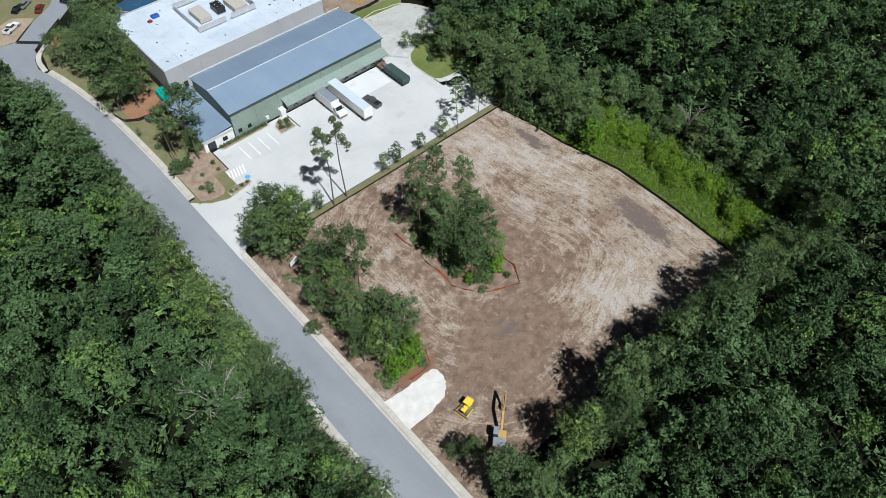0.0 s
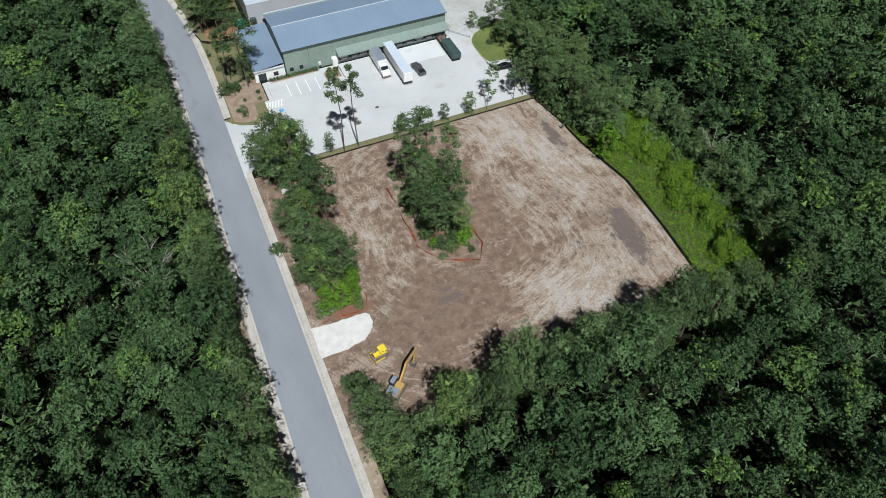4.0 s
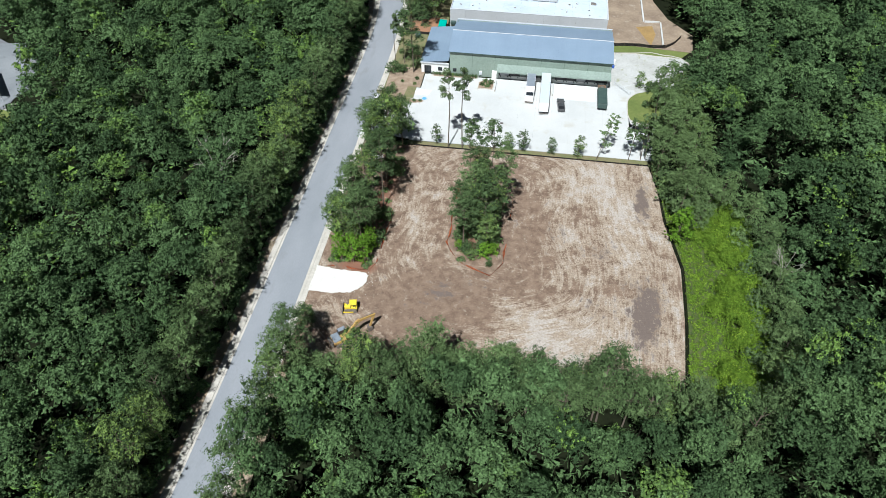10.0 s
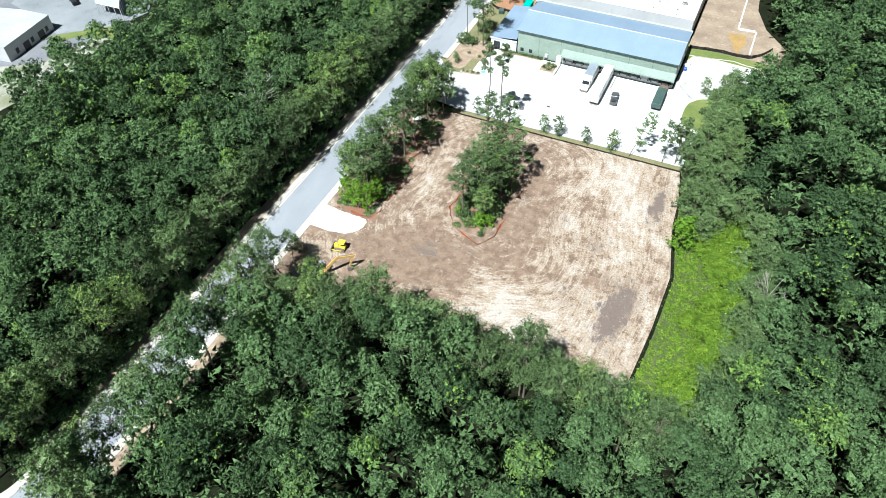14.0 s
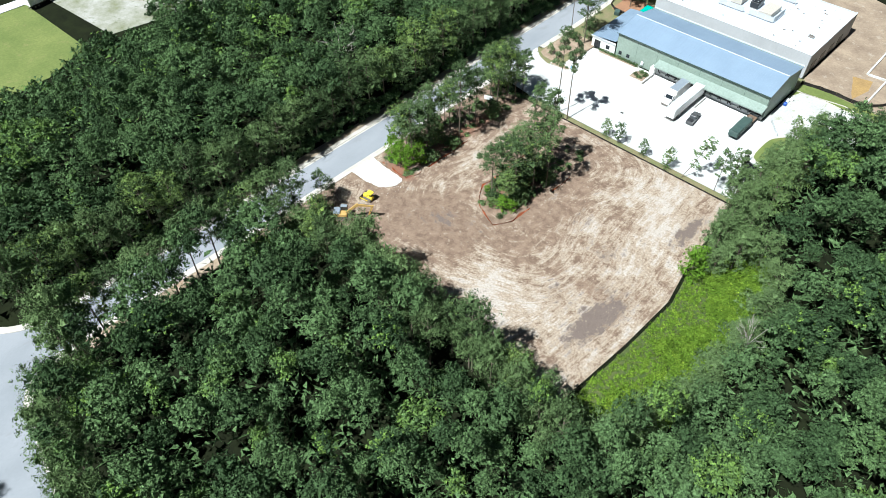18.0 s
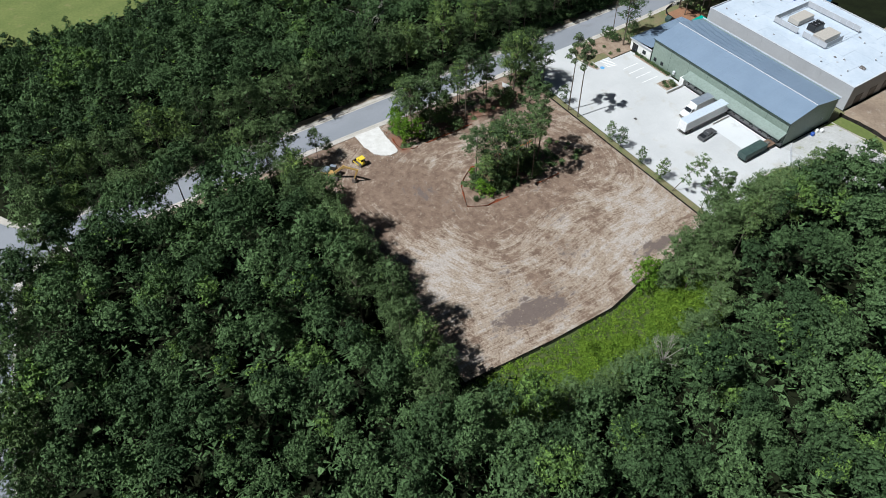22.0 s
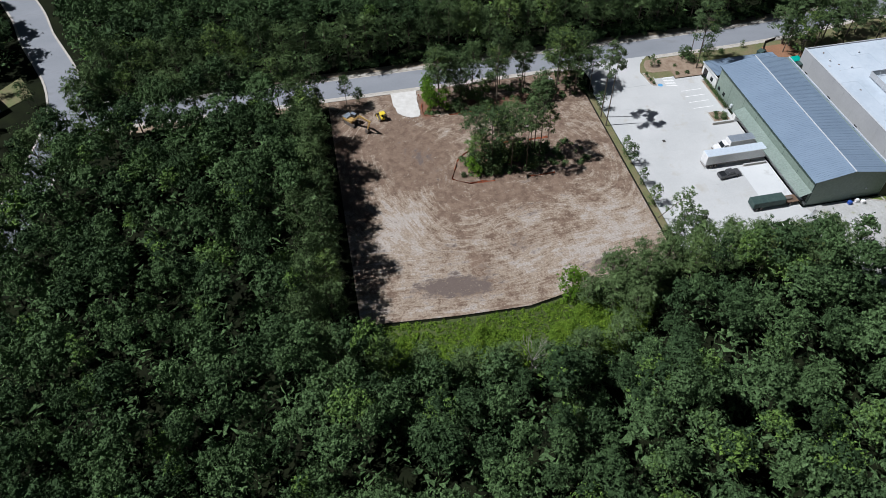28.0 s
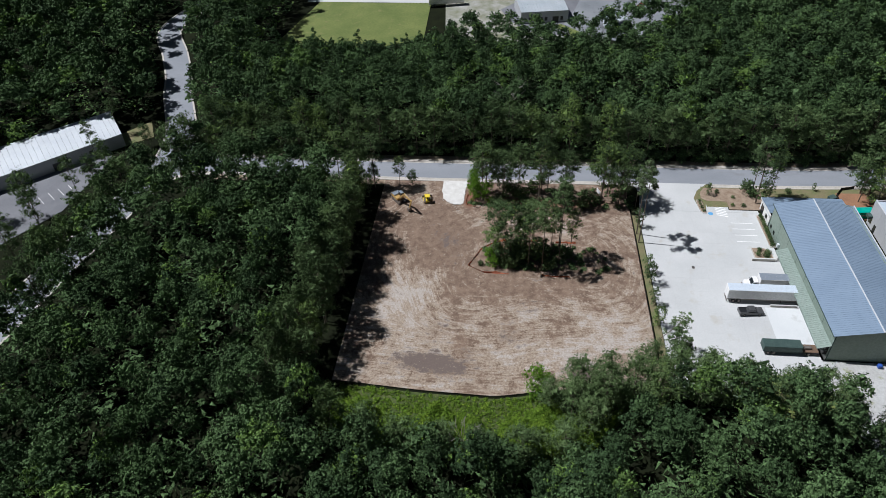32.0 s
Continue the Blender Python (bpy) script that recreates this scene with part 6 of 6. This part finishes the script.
def excavator(x, y, turn):
    """Boom along +y, bucket curled to the ground."""
    top = thing("excavator", "worn yellow tracked excavator with its bucket lowered", "excavator", x, y, 0.06, turn)
    for s in (-1, 1):
        track(top, 1.1 * s, 4.0, 0.6, 0.95)
    part("car_body", box(-0.8, 0.8, -1.2, 1.2, 0.5, 1.05), STEEL, top)
    house = part("house", box(-1.3, 1.3, -2.3, 1.1, 1.1, 1.9, None, 0.08), ORANGE_PAINT, top)
    part("counterweight", box(-1.32, 1.32, -2.9, -2.31, 1.15, 2.1, None, 0.15), STEEL, house)
    part("engine_cover", box(-1.2, 1.2, -2.2, -0.6, 1.91, 2.3, None, 0.06), STEEL_BLUE, house)
    cab = part("cab", box(-1.3, -0.3, -0.55, 1.1, 1.91, 3.1, None, 0.06), DARK, top)
    part("cab_glass", box(-1.22, -0.38, 1.105, 1.13, 2.1, 3.0), WINDOW, cab)
    part("cab_side_glass", box(-1.33, -1.305, -0.4, 0.95, 2.15, 2.95), WINDOW, cab)
    part("cab_roof", box(-1.28, -0.32, -0.5, 1.05, 3.105, 3.16), STEEL_BLUE, cab)

    def arm(name, a, b, w, d0, d1):
        a, b = Vector((0, *a)), Vector((0, *b))
        along = (b - a).normalized()
        across = Vector((0, -along.z, along.y))
        bm = bmesh.new()
        quad = [a + across * d0 / 2, b + across * d1 / 2, b - across * d1 / 2, a - across * d0 / 2]
        one, two = [bm.verts.new(q + Vector((-w / 2 + 0.25, 0, 0))) for q in quad], [bm.verts.new(q + Vector((w / 2 + 0.25, 0, 0))) for q in quad]
        bm.faces.new(one), bm.faces.new(two[::-1])
        for i in range(4):
            j = (i + 1) % 4
            bm.faces.new((one[i], one[j], two[j], two[i]))
        bmesh.ops.recalc_face_normals(bm, faces=bm.faces)
        return part(name, bm, ORANGE_PAINT, top)

    boom = arm("boom", (0.9, 1.7), (3.8, 4.5), 0.45, 0.6, 0.75)
    arm("boom_tip", (3.7, 4.55), (7.6, 4.3), 0.42, 0.72, 0.4)
    arm("stick", (7.5, 4.5), (6.3, 1.2), 0.34, 0.55, 0.32)
    for s in (0.0, 0.5):
        part("ram", tube((s, 1.2, 1.5), (s, 3.5, 4.0), 0.07, 0.05, 7), STEEL, boom)
    part("stick_ram", tube((0.25, 4.0, 4.95), (0.25, 7.3, 4.75), 0.07, 0.05, 7), STEEL, top)
    bucket = part("bucket", profile([(-0.35, 1.25), (0.45, 1.2), (0.6, 0.5), (0.1, 0.02), (-0.45, 0.35)], -0.55, 0.55), STEEL, top)
    bucket.data.transform(Matrix(((0, 1, 0, 0.25), (1, 0, 0, 6.2), (0, 0, 1, 0), (0, 0, 0, 1))))
    bucket.data.flip_normals()
    for k in range(4):
        part("tooth", box(-0.2 + k * 0.3, -0.1 + k * 0.3, 5.7, 5.92, 0.1, 0.3), STEEL, bucket)
    return top


digger = excavator(-4.0, -65.4, -50)
digger.scale = (0.88, 0.96, 0.96)

# ---------------------------------------------------------------- fences and site things


def fence(name, points, step, height, cloth, label, sag, panel="cloth", lean_by=0.2):
    """Stakes with cloth stapled between them, slack and uneven."""
    rng = random.Random(name + label)
    top = thing(name, label, "fence", points[0][0], points[0][1], 0)
    base = Vector((points[0][0], points[0][1], 0))
    line = smooth_line(points, step)
    tops = [height * rng.uniform(1 - sag, 1.05) for _ in line]
    leans = [Vector((rng.uniform(-1, 1), rng.uniform(-1, 1), 0)) * sag * lean_by for _ in line]
    for q, h, lean in zip(line, tops, leans):
        part("stake", tube(q - base - Vector((0, 0, 0.1)), q - base + lean + Vector((0, 0, h + 0.08)), 0.025, 0.025, 4), STAKE, top)
    for k in range(len(line) - 1):
        if lean_by > 0.5 and rng.random() < 0.18:
            continue
        bm = bmesh.new()
        a, b = line[k] - base, line[k + 1] - base
        cols = []
        for i in range(5):
            s = i / 4
            dip = 4 * s * (1 - s) * sag * height * rng.uniform(0.2, 0.9)
            foot = a.lerp(b, s) + Vector((rng.uniform(-0.04, 0.04), rng.uniform(-0.04, 0.04), 0))
            head = a.lerp(b, s) + leans[k].lerp(leans[k + 1], s) + Vector((0, 0, tops[k] * (1 - s) + tops[k + 1] * s - dip))
            cols.append((bm.verts.new(foot), bm.verts.new(head)))
        for p, q in zip(cols, cols[1:]):
            bm.faces.new((p[0], q[0], q[1], p[1]))
        bmesh.ops.solidify(bm, geom=bm.faces[:], thickness=0.02)
        part(panel, bm, cloth, top)
    return top


fence("silt_fence", [(-1.5, 0.05), (15, 0.02), (35, 0.02), (50, 0.02), (59.2, 0.15)], 2.6, 0.4, BLACK_CLOTH, "black silt fence along the edge of a graded lot", 0.12)
fence("silt_fence", [(59.4, 0.0), (61.2, -10.0), (61.8, -20.0), (63.2, -28.0), (64.6, -35.5), (64.1, -51.0), (62.6, -70.0)], 2.6, 0.36, BLACK_CLOTH, "sagging black silt fence beside a bank of vines", 0.15)
fence("orange_fence", [(12.9, -14), (12.7, -24), (12.6, -34.6), (15.0, -39.0), (18.8, -42.0), (23.2, -43.6), (25.5, -39.4), (26.0, -30), (26.2, -18)], 2.4, 0.62, ORANGE_NET, "sagging orange netting round a clump of trees", 0.5, "netting", 1.1)
fence("orange_fence", [(-13.0, -45.6), (-8, -45.9), (-3.2, -45.7), (-2.3, -43.5), (-1.8, -36), (-1.9, -25)], 2.4, 0.6, ORANGE_NET, "slack orange netting below roadside trees", 0.5, "netting", 1.0)
fence("silt_fence", [(49.9, 59.4), (55, 60.3), (59.5, 60.6), (64, 60.2), (67.8, 60.6), (70.8, 63.8), (73.1, 67.9)], 2.6, 1.3, BLACK_CLOTH, "black silt fence before a construction site", 0.15)
fence("silt_fence", [(-16.4, 64.5), (-15.4, 60.6), (-12.5, 58.4), (-6.5, 58.2)], 2.6, 1.1, BLACK_CLOTH, "black silt fence beside the road", 0.15)


fence("silt_fence", [(-21.0, 105.6), (-16.4, 110.4), (-9.5, 117)], 2.4, 1.5, BLACK_CLOTH, "tall black cloth fence along a drive", 0.1)


def gate(x0, y0, x1, y1):
    """A low two-leaf yard gate of steel tube."""
    length, turn = math.hypot(x1 - x0, y1 - y0), math.degrees(math.atan2(y1 - y0, x1 - x0))
    top = thing("yard_gate", "two-leaf grey steel tube gate across a yard", "gate", x0, y0, 0.04, turn)
    for k in range(2):
        a, b = length * k / 2 + 0.05, length * (k + 1) / 2 - 0.05
        leaf = part("gate_leaf", tube((a, 0, 1.25), (b, 0, 1.25), 0.04, 0.04, 6), CAP, top)
        for z in (0.2, 0.75):
            part("rail", tube((a, 0, z), (b, 0, z), 0.03, 0.03, 6), CAP, leaf)
        for s in (0.02, 0.25, 0.5, 0.75, 0.98):
            part("upright", tube((a + (b - a) * s, 0, 0.1), (a + (b - a) * s, 0, 1.25), 0.03, 0.03, 6), CAP, leaf)
    for s in (0.0, length):
        part("post", tube((s, 0, -0.1), (s, 0, 1.6), 0.06, 0.06, 8), CAP, top)
    return top


gate(51.5, 37.3, 55.8, 31.9)


def skip_bin(x, y, turn, w, l, h, material, label):
    top = thing("dumpster", label, "dumpster", x, y, 0.1, turn)
    bm = bmesh.new()
    a = [(-w / 2, -l / 2), (w / 2, -l / 2), (w / 2, l / 2), (-w / 2, l / 2)]
    low, high = [bm.verts.new((p * 0.88, q * 0.92, 0.12)) for p, q in a], [bm.verts.new((p, q, h)) for p, q in a]
    bm.faces.new(low[::-1])
    for i in range(4):
        j = (i + 1) % 4
        bm.faces.new((low[i], low[j], high[j], high[i]))
    part("bin", bm, material, top)
    part("lid", tri_slab([(-w / 2, -l / 2, h + 0.08), (w / 2, -l / 2, h + 0.08), (w / 2, l / 2 - 0.05, h + 0.35), (-w / 2, l / 2 - 0.05, h + 0.35)], 0.07), material, top)
    for s in (-1, 1):
        part("lift_pocket", box(w / 2 * s - 0.08, w / 2 * s + 0.08, -l / 4, l / 4, h * 0.5, h * 0.65), STEEL, top)
        part("skid", box(0.3 * w * s - 0.06, 0.3 * w * s + 0.06, -l / 2 * 0.9, l / 2 * 0.9, 0.0, 0.12), STEEL, top)
    return top


skip_bin(-3.2, 62.3, 0, 2.4, 4.2, 2.0, TEAL, "large teal lidded dumpster in an alley")
skip_bin(-10.3, 56.4, 20, 1.6, 1.8, 1.1, DARK_GREEN, "dark green utility box beside a silt fence")


def low_wall(x0, x1, y0, y1, h, label):
    top = thing("retaining_wall", label, "wall", x0, y0, 0)
    part("wall", box(0, x1 - x0, 0, y1 - y0, 0, h), KERB, top)
    part("coping", box(-0.04, x1 - x0 + 0.04, -0.04, y1 - y0 + 0.04, h + 0.002, h + 0.08), CONCRETE, top)
    return top


low_wall(16.85, 17.2, 28.3, 34.0, 0.75, "low concrete wall beside the truck dock")
low_wall(33.6, 33.85, 28.5, 34.5, 0.6, "low concrete wall between dock bays")


def planted_bed(name, points, label):
    """A kerbed bed of mulch; its shrubs are things of their own."""
    fixed("kerb_" + name, prism(points, -0.05, 0.18), KERB, "concrete kerb round a planted bed", "kerb")
    cx, cy = sum(p[0] for p in points) / len(points), sum(p[1] for p in points) / len(points)
    fixed("ground_bed_" + name, prism([(cx + (x - cx) * 0.9, cy + (y - cy) * 0.9) for x, y in points], 0.1, 0.22), MULCH, label, "planting bed")


planted_bed("island", [(-8.6, 19.0), (-4.6, 19.1), (-2.4, 19.9), (-2.4, 20.9), (-5.2, 20.7), (-8.6, 20.6)], "narrow mulched island at the drive")
planted_bed("dock", [(12.0, 29.2), (16.6, 29.2), (16.6, 34.0), (13.4, 34.0), (12.0, 32.5)], "mulched bed beside the dock wall")
planted_bed("front", [(-2.3, 33.9), (11.6, 34.2), (11.6, 35.7), (-2.3, 35.6)], "mulched bed along the warehouse front")
for x, y, s in ((13.2, 31.0, 0.55), (14.8, 30.3, 0.5), (15.6, 32.2, 0.6), (14.0, 32.9, 0.5), (-3.4, 20.3, 0.35), (-5.0, 20.0, 0.35), (-6.6, 19.8, 0.35), (-8.0, 19.9, 0.35), (-12.5, 25.5, 0.5), (-6.2, 31.5, 0.45), (-10.2, 29.5, 0.4), (-6.4, 28.6, 0.4)):
    scatter_tree(x, y, s, "bedding shrubs", BUSHES, "small clipped shrub in mulch")
for k in range(14):
    scatter_tree(-1.8 + k * 0.98, 35.0, 0.42, "hedge along the warehouse", BUSHES, "low green hedge shrub along a wall")
retire(*BUSHES)


def sign_board(x, y, turn):
    top = thing("site_sign", "white site sign on two posts", "sign", x, y, 0, turn)
    part("board", box(-1.2, 1.2, -0.04, 0.04, 1.0, 2.3), WHITE, top)
    for s in (-1, 1):
        part("post", box(1.0 * s - 0.05, 1.0 * s + 0.05, 0.045, 0.14, 0, 2.2), STAKE, top)
    return top


sign_board(-9.1, -8.3, 20)

drain = thing("drain_cover", "dark iron drain grate in concrete", "drain", 20.6, 13.15, 0.055)
part("frame", box(-0.45, 0.45, -0.35, 0.35, 0, 0.02), STEEL, drain)
for k in range(5):
    part("bar", box(-0.4 + k * 0.17, -0.32 + k * 0.17, -0.3, 0.3, 0.021, 0.032), DARK, drain)
grate = thing("drain_grate", "dark grating across the northern drive", "drain", -20.3, 112.7, 0.02, -45)
part("frame", box(-4.0, 4.0, -0.7, 0.7, 0, 0.03), DARK, grate)


def footing_pit():
    """A muddy basin beside new footings on the construction ground."""
    fixed("water_pit", prism([(62.0, 65.3), (63.5, 61.9), (65.3, 69.0), (64.5, 74.5), (59.2, 73.3), (60.4, 70.2)], -0.05, 0.075), surface("muddy_water", (0.36, 0.24, 0.10), (0.30, 0.20, 0.09), 0.25, coarse=0.3, fine=2.0, bump=0.02), "shallow muddy puddle", "water")
    for points in ([(61.6, 77.0), (62.1, 77.0), (61.9, 97.0), (61.4, 97.0)], [(62.2, 76.6), (67.0, 77.0), (67.0, 77.5), (62.2, 77.1)], [(66.9, 62.5), (67.4, 62.5), (67.5, 76.9), (67.05, 76.9)]):
        top = thing("concrete_footing", "new concrete footing in bare sand", "footing", points[0][0], points[0][1], 0.05, 0, "new footings")
        part("wall", prism([(x - points[0][0], y - points[0][1]) for x, y in points], 0, 0.5), CONCRETE, top)
    return None


footing_pit()
for k in range(5):
    fixed("trim_bay_line", ribbon([Vector((2 - k * 2.2, -176 + k * 2.0, 0)), Vector((5.0 - k * 2.2, -172.5 + k * 2.0, 0))], -0.07, 0.07, 0.052, 0.058), LINE, "white painted parking line", "marking")
